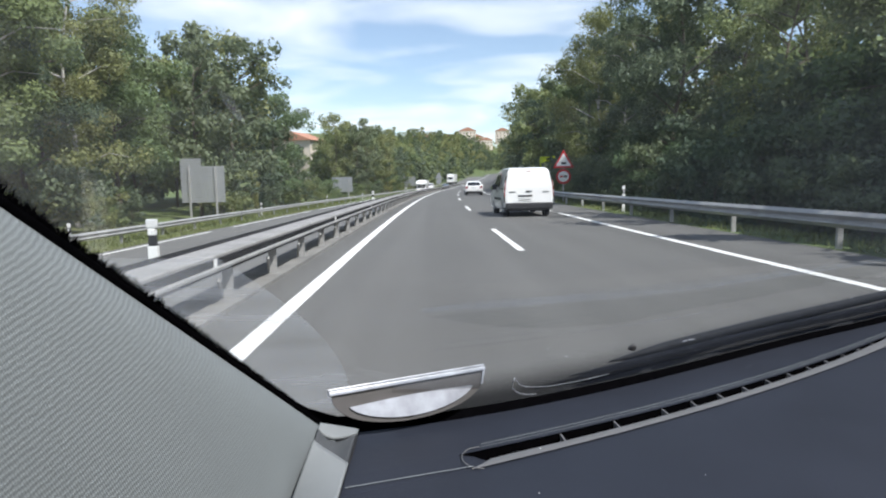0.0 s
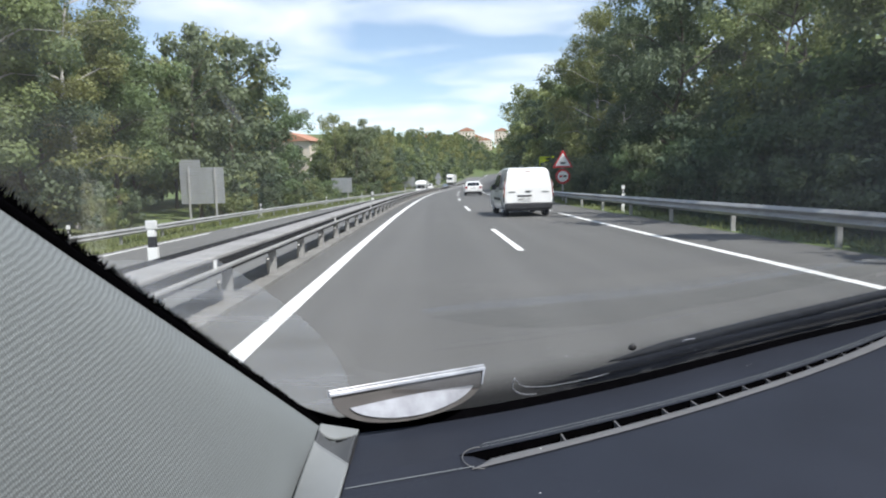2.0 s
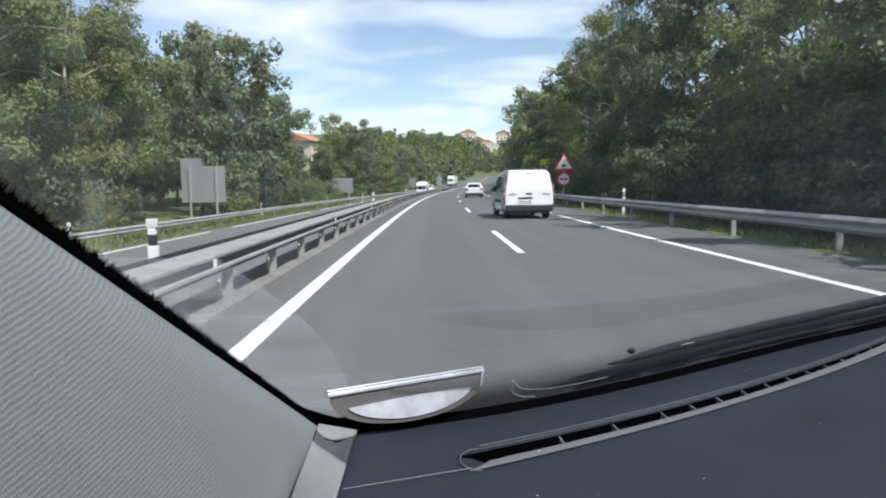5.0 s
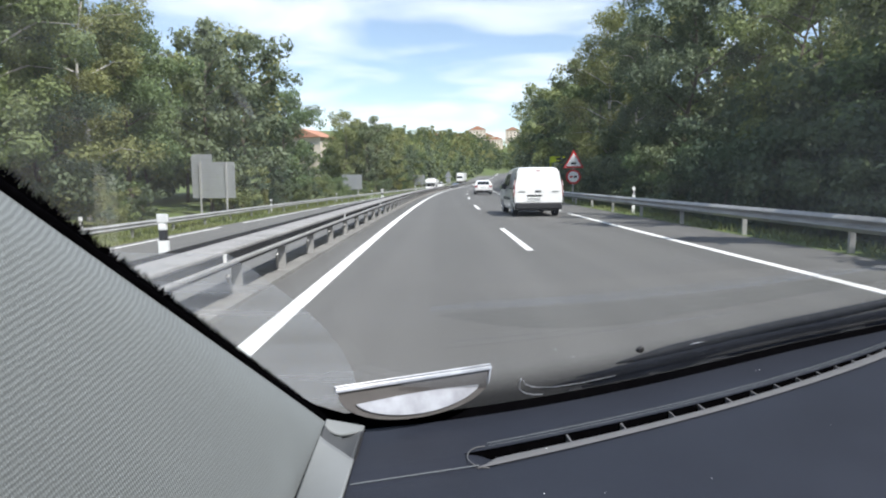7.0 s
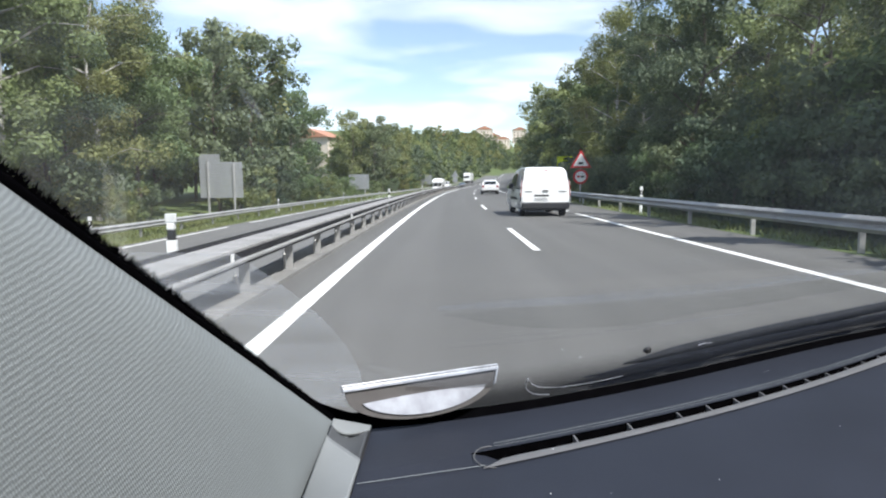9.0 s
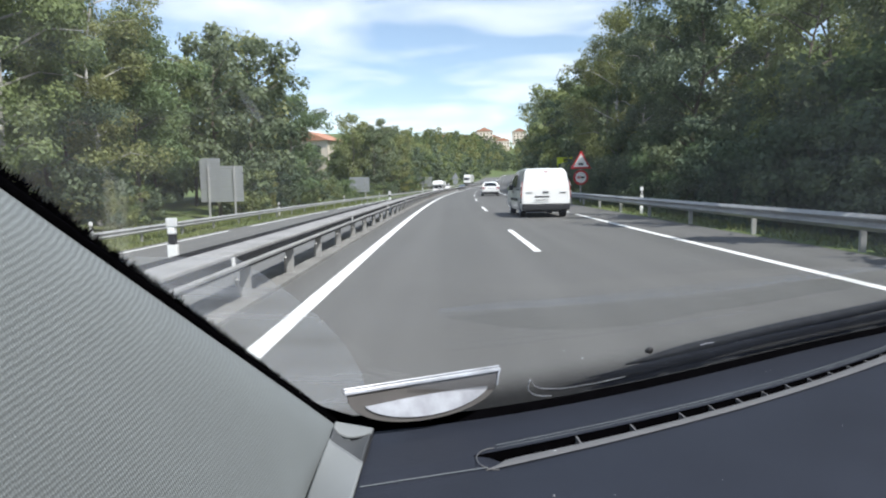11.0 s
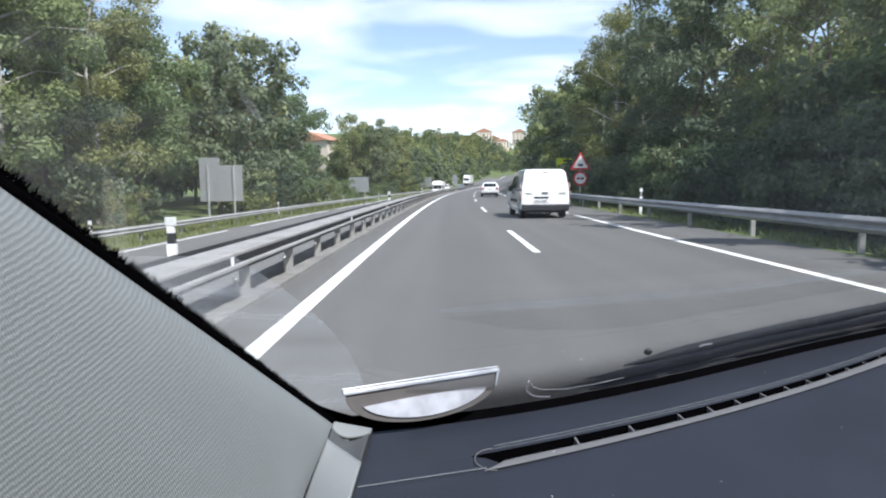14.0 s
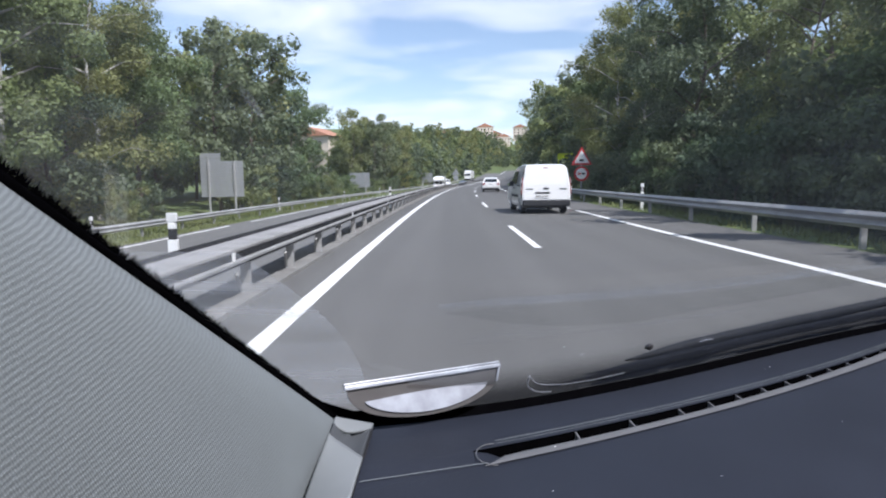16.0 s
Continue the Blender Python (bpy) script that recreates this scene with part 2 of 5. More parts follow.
M_CARGREY = mat("grey_blue_car_paint", (0.10, 0.13, 0.19), 0.3, 0.3, vary=0.05, scale=2, coat=0.8)
M_CARDARK = mat("dark_car_paint", (0.02, 0.022, 0.026), 0.3, 0.2, vary=0.05, coat=0.8)
M_CARGLASS = mat("car_glass", (0.012, 0.016, 0.02), 0.06, vary=0.05, spec=0.8)
M_TYRE = mat("tyre_rubber", (0.02, 0.02, 0.021), 0.85, vary=0.2, scale=30)
M_RIM = mat("alloy_rim", (0.36, 0.37, 0.38), 0.35, 0.8, vary=0.08)
M_TAIL = mat("tail_lamp_red", (0.22, 0.010, 0.013), 0.18, vary=0.1, coat=1.0)
M_LAMPCLEAR = mat("clear_lamp", (0.66, 0.66, 0.66), 0.15, vary=0.05, coat=1.0)
M_BARK = mat("bark", (0.13, 0.105, 0.08), 0.95, vary=0.4, scale=6, bump=0.7, bump_scale=22)
M_BARKPALE = mat("pale_bark", (0.42, 0.40, 0.36), 0.9, vary=0.35, scale=4, bump=0.5, bump_scale=18, stain=0.6, stain_scale=2)
M_LEAF = leaf_mat("leaf_green", (0.128, 0.186, 0.084), (0.240, 0.268, 0.098), 0.40)
M_LEAFDARK = leaf_mat("leaf_dark", (0.098, 0.138, 0.082), (0.165, 0.195, 0.100), 0.42)
M_LEAFOLIVE = leaf_mat("leaf_olive", (0.155, 0.196, 0.088), (0.290, 0.280, 0.098), 0.40)
M_GRASS = leaf_mat("grass_blade", (0.125, 0.185, 0.052), (0.21, 0.215, 0.085), 0.3)
M_ROOFTILE = mat("orange_roof_tile", (0.40, 0.20, 0.13), 0.9, vary=0.25, scale=3)
M_WALLCREAM = mat("cream_render", (0.62, 0.55, 0.46), 0.9, vary=0.1, scale=1)
M_FABRIC = fabric_mat("ribbed_pillar_cloth")
M_DASH = mat("dash_plastic", (0.0155, 0.0190, 0.0285), 0.66, vary=0.14, scale=14, bump=0.25, bump_scale=700, dark=(0.008, 0.0105, 0.018), stain=0.5, stain_scale=3.2, spec=0.3)
M_DASHGREY = mat("vent_lip_plastic", (0.108, 0.110, 0.114), 0.6, vary=0.1, scale=30, bump=0.15, bump_scale=700)
M_FOOTSHADOW = mat("foot_shadow_plastic", (0.045, 0.05, 0.055), 0.7, vary=0.12, scale=30)
M_TRIM = mat("pale_trim_plastic", (0.17, 0.185, 0.19), 0.65, vary=0.08, scale=18, bump=0.12, bump_scale=600)
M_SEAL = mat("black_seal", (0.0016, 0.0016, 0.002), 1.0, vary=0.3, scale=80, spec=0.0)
M_COWL = mat("cowl_plastic", (0.030, 0.033, 0.041), 0.8, vary=0.25, scale=24, bump=0.2, bump_scale=300, spec=0.15)
M_WIPER = mat("wiper_rubber", (0.022, 0.024, 0.028), 0.6, vary=0.3, scale=40, spec=0.2)
M_RIDGE = mat("grey_rubber", (0.12, 0.118, 0.118), 0.8, vary=0.35, scale=30, spec=0.2)
M_LINER = mat("headliner_cloth", (0.42, 0.42, 0.40), 0.95, vary=0.05)
M_WINDSCREEN = glass_mat("windscreen_glass", (0.94, 0.96, 0.95), 1.38)
M_REFLECTWIPE = glass_mat("reflection_and_wipe", (0.97, 0.97, 0.97), 1.01, 0.3, film=0.085)
M_ADDEDROOF = glass_mat("roof_glass", (0.97, 0.98, 0.98), 1.45, 0.0, film=0.01)
M_DUSTFILM = glass_mat("dust_film", (0.97, 0.97, 0.96), 1.02, 0.3, film=0.21)
M_DULLREFLECT = glass_mat("dull_reflection_tint", (0.895, 0.90, 0.895), 1.01, 0.3, film=0.012)
M_FOOTREFLECT = band_mat("dark_reflection_band", (0.017, 0.022, 0.036), 0.84)
M_TAGCLEAR = mat("smoky_plastic", (0.078, 0.075, 0.074), 0.25, vary=0.15, scale=30, coat=0.6)
M_TAGWHITE = mat("pearly_plastic", (0.30, 0.32, 0.36), 0.3, vary=0.45, scale=40, coat=0.5)


# ---------- building helpers ----------
def link_bm(name, bm, material, parent=None, label="", smooth=False):
    me = bpy.data.meshes.new(name)
    bmesh.ops.recalc_face_normals(bm, faces=bm.faces)
    bm.to_mesh(me)
    bm.free()
    me.materials.append(material)
    if smooth:
        for p in me.polygons:
            p.use_smooth = True
    ob = new(name, me)
    if parent:
        ob.parent = parent
    if label:
        ob["label"] = label
    return ob


def part(name, bm, material, parent, label="", smooth=False):
    return link_bm(name, bm, material, parent, label, smooth)


def raw(name, verts, faces, material, parent=None, label="", smooth=False):
    me = bpy.data.meshes.new(name)
    me.from_pydata([tuple(v) for v in verts], [], faces)
    me.materials.append(material)
    if smooth:
        for p in me.polygons:
            p.use_smooth = True
    ob = new(name, me)
    if parent:
        ob.parent = parent
    if label:
        ob["label"] = label
    return ob


def share(name, data, parent, m):
    ob = new(name, data)
    ob.parent = parent
    ob.matrix_basis = m
    return ob


def thing(name, m, label, category, group="", kind=""):
    ob = new(name)
    ob.empty_display_size = 0.2
    ob.matrix_basis = m
    return tagged(ob, label, category, group, kind)


def box(bm, lo, hi, bevel=0.0):
    g = bmesh.ops.create_cube(bm, size=1)
    c, s = [(a + b) / 2 for a, b in zip(lo, hi)], [b - a for a, b in zip(lo, hi)]
    for v in g["verts"]:
        v.co = Vector([c[i] + v.co[i] * s[i] for i in range(3)])
    if bevel:
        es = list({e for v in g["verts"] for e in v.link_edges})
        bmesh.ops.bevel(bm, geom=es, offset=bevel, segments=2, affect="EDGES", profile=0.6)
    return bm


def boxbm(lo, hi, bevel=0.0):
    return box(bmesh.new(), lo, hi, bevel)


def cyl(bm, a, b, r0, r1=None, seg=12):
    a, b = Vector(a), Vector(b)
    d = b - a
    m = Matrix.Translation((a + b) / 2) @ d.to_track_quat("Z", "Y").to_matrix().to_4x4()
    bmesh.ops.create_cone(bm, cap_ends=True, segments=seg, radius1=r0, radius2=r0 if r1 is None else r1, depth=d.length, matrix=m)
    return bm


def prism(pts, axis, lo, hi, bevel=0.0):
    """A polygon of 2D points pushed out along an axis from lo to hi."""
    bm = bmesh.new()

    def put(p, d):
        return {"x": (d, p[0], p[1]), "y": (p[0], d, p[1]), "z": (p[0], p[1], d)}[axis]
    a = [bm.verts.new(put(p, lo)) for p in pts]
    b = [bm.verts.new(put(p, hi)) for p in pts]
    bm.faces.new(a)
    bm.faces.new(b[::-1])
    n = len(pts)
    for i in range(n):
        bm.faces.new((a[i], b[i], b[(i + 1) % n], a[(i + 1) % n]))
    if bevel:
        bmesh.ops.bevel(bm, geom=list(bm.edges), offset=bevel, segments=2, affect="EDGES")
    return bm


def grid_faces(nu, nv):
    return [(i * nv + j, (i + 1) * nv + j, (i + 1) * nv + j + 1, i * nv + j + 1) for i in range(nu - 1) for j in range(nv - 1)]


# ---------- the road's line ----------
def bend(y):
    """How far the road has swung to the right at y metres ahead."""
    if y < -12.4:
        return 0.0
    if y < 190:
        return 0.000384 * (y + 12.4) ** 2
    return 0.000384 * 202.4 ** 2 + (y - 190) * 0.000384 * 2 * 202.4


def heading(y):
    s = 0.0 if y < -12.4 else 0.000768 * (min(y, 190) + 12.4)
    return -math.degrees(math.atan(s))


def rise(y):
    return 0.0 if y < 110 else 0.00010 * (min(y, 330) - 110) ** 2 + max(0, y - 330) * 0.044


def on_road(u, y, z=0.0):
    return (bend(y) + u, y, rise(y) + z)


def road_pose(u, y, z=0.0, turn=0.0):
    return pose(bend(y) + u, y, rise(y) + z, 0, 0, heading(y) + turn)


OPP = -1.0
LEFT_LINE, MID_LINE, RIGHT_LINE = -1.58, 1.68, 5.10
BARRIER_U, RAIL_R, RAIL_L = -2.50, 7.45, -13.6


def section(u):
    """Height of the ground across the road."""
    pts = ((-400, 16), (-120, 6), (-40, 0.6), (-20, -0.6), (-15.5, -1.02), (-13.2, OPP - 0.03), (-5.0, OPP - 0.03), (-4.3, OPP + 0.1), (-3.2, -0.12),
           (-2.9, -0.03), (7.0, -0.03), (8.6, -0.12), (10.5, -0.35), (14, 0.0), (30, 1.5), (120, 8), (400, 18))
    for (a, za), (b, zb) in zip(pts, pts[1:]):
        if u <= b:
            return za + (zb - za) * max(0, (u - a)) / (b - a)
    return pts[-1][1]


def ground_z(u, y):
    far = 0.0
    if y > 330:
        far = 30 * (1 - math.cos(min(1, (y - 330) / 420) * math.pi)) / 2 * min(1, max(0.0, (abs(u - 10) - 6) / 40))
    wob = 0.0 if -15 < u < 9.5 else noise.noise((u * 0.11, y * 0.08, 2.0)) * min(0.6, (abs(u) - 9) * 0.05)
    return section(u) + rise(y) + far + wob


def build_ground():
    us = [-2200, -1200, -700, -400, -250, -160, -100, -70, -50, -38, -30, -25, -21, -18, -16, -15, -14, -13.2, -5.0, -4.3, -3.2, -2.9, 7.0, 8, 8.6, 9.4, 10.5, 12,
          14, 17, 20, 25, 32, 42, 60, 90, 140, 220, 350, 600, 1200, 2200]
    ys = [-700, -300, -120] + list(range(-60, 200, 4)) + list(range(200, 420, 12)) + list(range(420, 1000, 40)) + [1000, 1400, 2200, 3600]
    verts = [(bend(y) + u, y, ground_z(u, y)) for u in us for y in ys]
    ob = raw("ground", verts, grid_faces(len(us), len(ys)), M_GROUND, smooth=True)
    tagged(ob, "grassy verge and rough earth beside the motorway", "ground", kind="structure")


def ribbon(name, u0, u1, y0, y1, z, material, label, category, step=3.0, nu=2, depth=0.0):
    n = max(2, int((y1 - y0) / step) + 1)
    ys = [y0 + (y1 - y0) * i / (n - 1) for i in range(n)]
    cross = [u0 + (u1 - u0) * j / (nu - 1) for j in range(nu)]
    verts = [on_road(u, y, z) for y in ys for u in cross]
    faces = [(i * nu + j, i * nu + j + 1, (i + 1) * nu + j + 1, (i + 1) * nu + j) for i in range(n - 1) for j in range(nu - 1)]
    me = bpy.data.meshes.new(name)
    me.from_pydata(verts, [], faces)
    uvl = me.uv_layers.new(name="UVMap")
    for lp in me.loops:
        v = me.vertices[lp.vertex_index].co
        uvl.data[lp.index].uv = (v.x - bend(v.y), v.y)
    me.materials.append(material)
    ob = new(name, me)
    if depth:
        md = ob.modifiers.new("thickness", "SOLIDIFY")
        md.thickness, md.offset = depth, -1
    return tagged(ob, label, category, kind="structure")


build_ground()
ribbon("road", -2.95, 7.1, -60, 430, 0.0, M_ASPHALT, "grey asphalt motorway carriageway with two lanes", "road", nu=4)
ribbon("road_opposite", -12.35, -4.9, -60, 430, OPP + 0.0, M_ASPHALT2, "paler grey asphalt opposite carriageway, set lower", "road", nu=4)
ribbon("kerb", -2.78, -2.20, -30, 260, 0.045, M_CONCRETE, "low pale concrete strip under the central barrier", "kerb", nu=2, depth=0.09)


def marking(name, u, w, y0, y1, z, label):
    return ribbon(name, u - w / 2, u + w / 2, y0, y1, z + 0.006, M_PAINT_LINE, label, "road marking", step=1.5, depth=0.004)


marking("edge_line", LEFT_LINE, 0.19, -20, 400, 0, "solid white edge line beside the central barrier")
for k in range(7):
    a = -21.6 + k * 24
    marking("shoulder_line", RIGHT_LINE, 0.17, a + 0.0, a + 20.5 if k != 1 else a + 22.3, 0, "long white edge line by the hard shoulder")
for k in range(-1, 15):
    marking("lane_dash", MID_LINE, 0.14, 11.5 + 17.3 * k, 17.0 + 17.3 * k, 0, "white painted lane dash")
for k in range(-1, 14):
    marking("lane_dash", -8.6, 0.14, 6 + 17.3 * k, 11.5 + 17.3 * k, OPP, "white painted lane dash on the opposite carriageway")
for k in range(9):
    marking("shoulder_line", -11.9, 0.16, -12 + 24 * k, 8.5 + 24 * k, OPP, "long white edge line of the opposite carriageway")


# ---------- crash barriers ----------
W_PROFILE = ((0.0, 0.0), (-0.012, 0.015), (-0.065, 0.06), (-0.078, 0.08), (-0.065, 0.10), (-0.012, 0.14), (-0.004, 0.155),
             (-0.012, 0.17), (-0.065, 0.21), (-0.078, 0.23), (-0.065, 0.25), (-0.012, 0.295), (0.0, 0.31))


def beam(parent, u, z, y0, y1, flip, step=4.0, name="beam"):
    """A corrugated steel rail that follows the road; flip +1 bulges to the left, -1 to the right."""
    n = int((y1 - y0) / step) + 1
    prof = [(flip * a, b) for a, b in W_PROFILE]
    prof += [(a + flip * 0.006, b) for a, b in prof[::-1]]
    k = len(prof)
    verts = []
    for i in range(n):
        y = y0 + (y1 - y0) * i / (n - 1)
        verts += [on_road(u + a, y, z + b) for a, b in prof]
    faces = [(i * k + j, i * k + (j + 1) % k, (i + 1) * k + (j + 1) % k, (i + 1) * k + j) for i in range(n - 1) for j in range(k)]
    return raw(name, verts, faces, M_GALV, parent)


def post_mesh(h, w=0.11, d=0.055):
    """A C-shaped steel post."""
    t = 0.008
    pts = ((-w / 2, -d / 2), (w / 2, -d / 2), (w / 2, -d / 2 + t), (-w / 2 + t, -d / 2 + t), (-w / 2 + t, d / 2 - t), (w / 2, d / 2 - t), (w / 2, d / 2), (-w / 2, d / 2))
    bm = prism(pts, "z", -0.3, h)
    me = bpy.data.meshes.new("post")
    bm.to_mesh(me)
    bm.free()
    me.materials.append(M_GALV)
    return me


def brace_mesh():
    """A slanting strut between post foot and kerb rail."""
    bm = bmesh.new()
    cyl(bm, (0.02, -0.02, 0.02), (0.16, -0.55, 0.30), 0.022, seg=6)
    me = bpy.data.meshes.new("brace")
    bm.to_mesh(me)
    bm.free()
    me.materials.append(M_GALV)
    return me


def rail_box(parent, name, u0, u1, z0, z1, y0=-16, y1=250, step=4.0, material=None, label=""):
    """A folded steel rail of rounded box section that follows the road."""
    c = min(u1 - u0, z1 - z0) * 0.25
    prof = ((u0 + c, z0), (u1 - c, z0), (u1, z0 + c), (u1, z1 - c), (u1 - c, z1), (u0 + c, z1), (u0, z1 - c), (u0, z0 + c))
    n, k = int((y1 - y0) / step) + 1, len(prof)
    verts = [on_road(a, y0 + (y1 - y0) * i / (n - 1), b) for i in range(n) for a, b in prof]
    faces = [(i * k + j, i * k + (j + 1) % k, (i + 1) * k + (j + 1) % k, (i + 1) * k + j) for i in range(n - 1) for j in range(k)]
    return raw(name, verts, faces, material or M_GALV, parent, label)


def central_barrier():
    b = thing("crash_barrier", pose(0, 0, 0), "double-sided galvanised steel crash barrier along the central reservation", "crash barrier")
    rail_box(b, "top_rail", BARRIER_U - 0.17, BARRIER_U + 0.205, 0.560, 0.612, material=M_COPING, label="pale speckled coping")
    # dark strip put in for the shade on the coping's far side
    rail_box(b, "far_shade", BARRIER_U - 0.40, BARRIER_U - 0.175, 0.545, 0.606, material=M_TARSHADE, label="dark strip painting the shade behind the coping")
    rail_box(b, "web_plate", BARRIER_U + 0.188, BARRIER_U + 0.203, 0.480, 0.562, material=M_TARSHADE, label="dark tarred plate")
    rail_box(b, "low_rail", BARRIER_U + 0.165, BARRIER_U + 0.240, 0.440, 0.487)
    # thin dark box paints the shade of a groove under the rail
    rail_box(b, "groove_shade", BARRIER_U + 0.225, BARRIER_U + 0.236, 0.422, 0.440, material=M_TARSHADE, label="dark strip painting a groove's shade under the rail")
    beam(b, BARRIER_U - 0.26, 0.22, -16, 250, 1)
    pm, br = post_mesh(0.555), brace_mesh()
    for k in range(60):
        y = -7 + 2.0 * k
        share("post", pm, b, road_pose(BARRIER_U + 0.125, y))
        share("brace", br, b, road_pose(BARRIER_U + 0.03, y + 0.05, 0.03))
    for k in range(14):
        y = 6.35 + 8 * k
        share("reflector", REFLECTOR, b, road_pose(BARRIER_U + 0.222, y, 0.53))
    return b


def side_rail(name, u, z, y0, y1, flip, label, step=4.0, second=False):
    b = thing(name, pose(0, 0, 0), label, "crash barrier")
    beam(b, u, z + 0.37, y0, y1, flip)
    if second:
        beam(b, u, z + 0.02, y0, y1, flip)
    pm = post_mesh(0.66)
    n = int((y1 - y0) / step)
    for k in range(n):
        y = y0 + 1 + step * k
        share("post", pm, b, road_pose(u - flip * -0.09, y, z))
    return b


def reflector_mesh():
    bm = boxbm((-0.006, -0.035, -0.045), (0.012, 0.035, 0.045), 0.006)
    me = bpy.data.meshes.new("reflector")
    bm.to_mesh(me)
    bm.free()
    me.materials.append(M_WHITE)
    return me


REFLECTOR = reflector_mesh()
central_barrier()
side_rail("crash_barrier", RAIL_R, -0.02, -14, 230, 1, "galvanised steel crash barrier along the wooded hard shoulder")
side_rail("crash_barrier", RAIL_L, OPP - 0.02, -10, 240, -1, "galvanised steel crash barrier beyond the opposite carriageway", second=False)


# ---------- marker posts ----------
def marker_post(m, label, h=1.1):
    d = thing("marker_post", m, label, "marker post", "marker posts along the motorway")
    part("shaft", prism(((-0.06, -0.03), (0.06, -0.03), (0.05, 0.04), (0, 0.06), (-0.05, 0.04)), "z", -0.1, h * 0.70), M_WHITE, d)
    part("band", prism(((-0.063, -0.033), (0.063, -0.033), (0.053, 0.042), (0, 0.063), (-0.053, 0.042)), "z", h * 0.70, h * 0.86), M_BLACK, d, "black band")
    part("cap", prism(((-0.06, -0.03), (0.06, -0.03), (0.05, 0.04), (0, 0.06), (-0.05, 0.04)), "z", h * 0.86, h), M_WHITE, d)
    part("reflector", boxbm((-0.025, -0.038, h * 0.73), (0.025, -0.031, h * 0.83)), M_LAMPCLEAR, d, "small clear reflector")
    return d


def barrier_marker(m, label):
    """A marker on the central barrier, with a square head."""
    d = thing("marker_post", m, label, "marker post", "marker posts along the motorway")
    part("shaft", boxbm((-0.055, -0.03, -0.2), (0.055, 0.03, 0.68), 0.01), M_WHITE, d)
    part("band", boxbm((-0.042, -0.028, 0.68), (0.042, 0.028, 0.80), 0.008), M_BLACK, d, "black band")
    part("collar", boxbm((-0.04, -0.034, 0.80), (0.04, 0.034, 0.87), 0.008), M_WHITE, d)
    part("head", boxbm((-0.062, -0.02, 0.88), (0.062, 0.02, 0.98), 0.012), M_LAMPCLEAR, d, "square white reflector head")
    return d


for y in (6.85, 31, 56, 81, 106):
    barrier_marker(road_pose(BARRIER_U - 0.62, y, 0.0), "white marker post with a black band in the central barrier")
for y in (24, 49, 74, 99):
    marker_post(road_pose(RAIL_L - 0.5, y, OPP - 0.1), "white roadside marker post behind the far crash barrier", 1.15)
for y in (26, 51, 76):
    marker_post(road_pose(RAIL_R + 0.7, y, -0.1), "white roadside marker post behind the shoulder barrier", 1.15)


# ---------- vehicles ----------
def arch(cy, r, z0, n=8):
    """Points of a wheel arch on the lower body edge, from back to front."""
    return [(cy - r * math.cos(math.pi * i / n), z0 + r * math.sin(math.pi * i / n) * 0.98) for i in range(n + 1)]


def body_mesh(outline, half_width, inset=0.05):
    """A shell from a side outline (y, z), narrowed by height, with rounded shoulders."""
    bm = bmesh.new()
    cy = sum(p[0] for p in outline) / len(outline)
    cz = sum(p[1] for p in outline) / len(outline)
    layers = []
    for u, sh in ((-1, 0.06), (-0.985, 0.025), (-0.93, 0.006), (-0.6, 0), (0.6, 0), (0.93, 0.006), (0.985, 0.025), (1, 0.06)):
        ring = []
        for y, z in outline:
            k = sh * (1.0 if z > 0.5 else 0.3)
            ry = y - math.copysign(min(k, abs(y - cy) * 0.5), y - cy) if abs(y - cy) > 0.6 * max(abs(p[0] - cy) for p in outline) else y
            rz = z - k if z > cz else z
            ring.append(bm.verts.new((u * half_width(z), ry, rz)))
        layers.append(ring)
    n = len(outline)
    for a, b in zip(layers, layers[1:]):
        for i in range(n):
            bm.faces.new((a[i], a[(i + 1) % n], b[(i + 1) % n], b[i]))
    bm.faces.new(layers[0])
    bm.faces.new(layers[-1][::-1])
    bmesh.ops.triangulate(bm, faces=[f for f in bm.faces if len(f.verts) > 4])
    return bm


def side_panel(pts, half_width, side, lift=0.004, thick=0.012):
    bm = bmesh.new()
    a = [bm.verts.new((side * (half_width(z) + lift), y, z)) for y, z in pts]
    b = [bm.verts.new((side * (half_width(z) - thick), y, z)) for y, z in pts]
    n = len(pts)
    bm.faces.new(a)
    bm.faces.new(b[::-1])
    for i in range(n):
        bm.faces.new((a[i], b[i], b[(i + 1) % n], a[(i + 1) % n]))
    return bm


def end_panel(pts, face_y, out, thick=0.02):
    """A panel of (x, z) points that lies on the rear or front face."""
    bm = bmesh.new()
    a = [bm.verts.new((x, face_y(z) + out, z)) for x, z in pts]
    b = [bm.verts.new((x, face_y(z) - math.copysign(thick, out), z)) for x, z in pts]
    n = len(pts)
    bm.faces.new(a)
    bm.faces.new(b[::-1])
    for i in range(n):
        bm.faces.new((a[i], b[i], b[(i + 1) % n], a[(i + 1) % n]))
    return bm


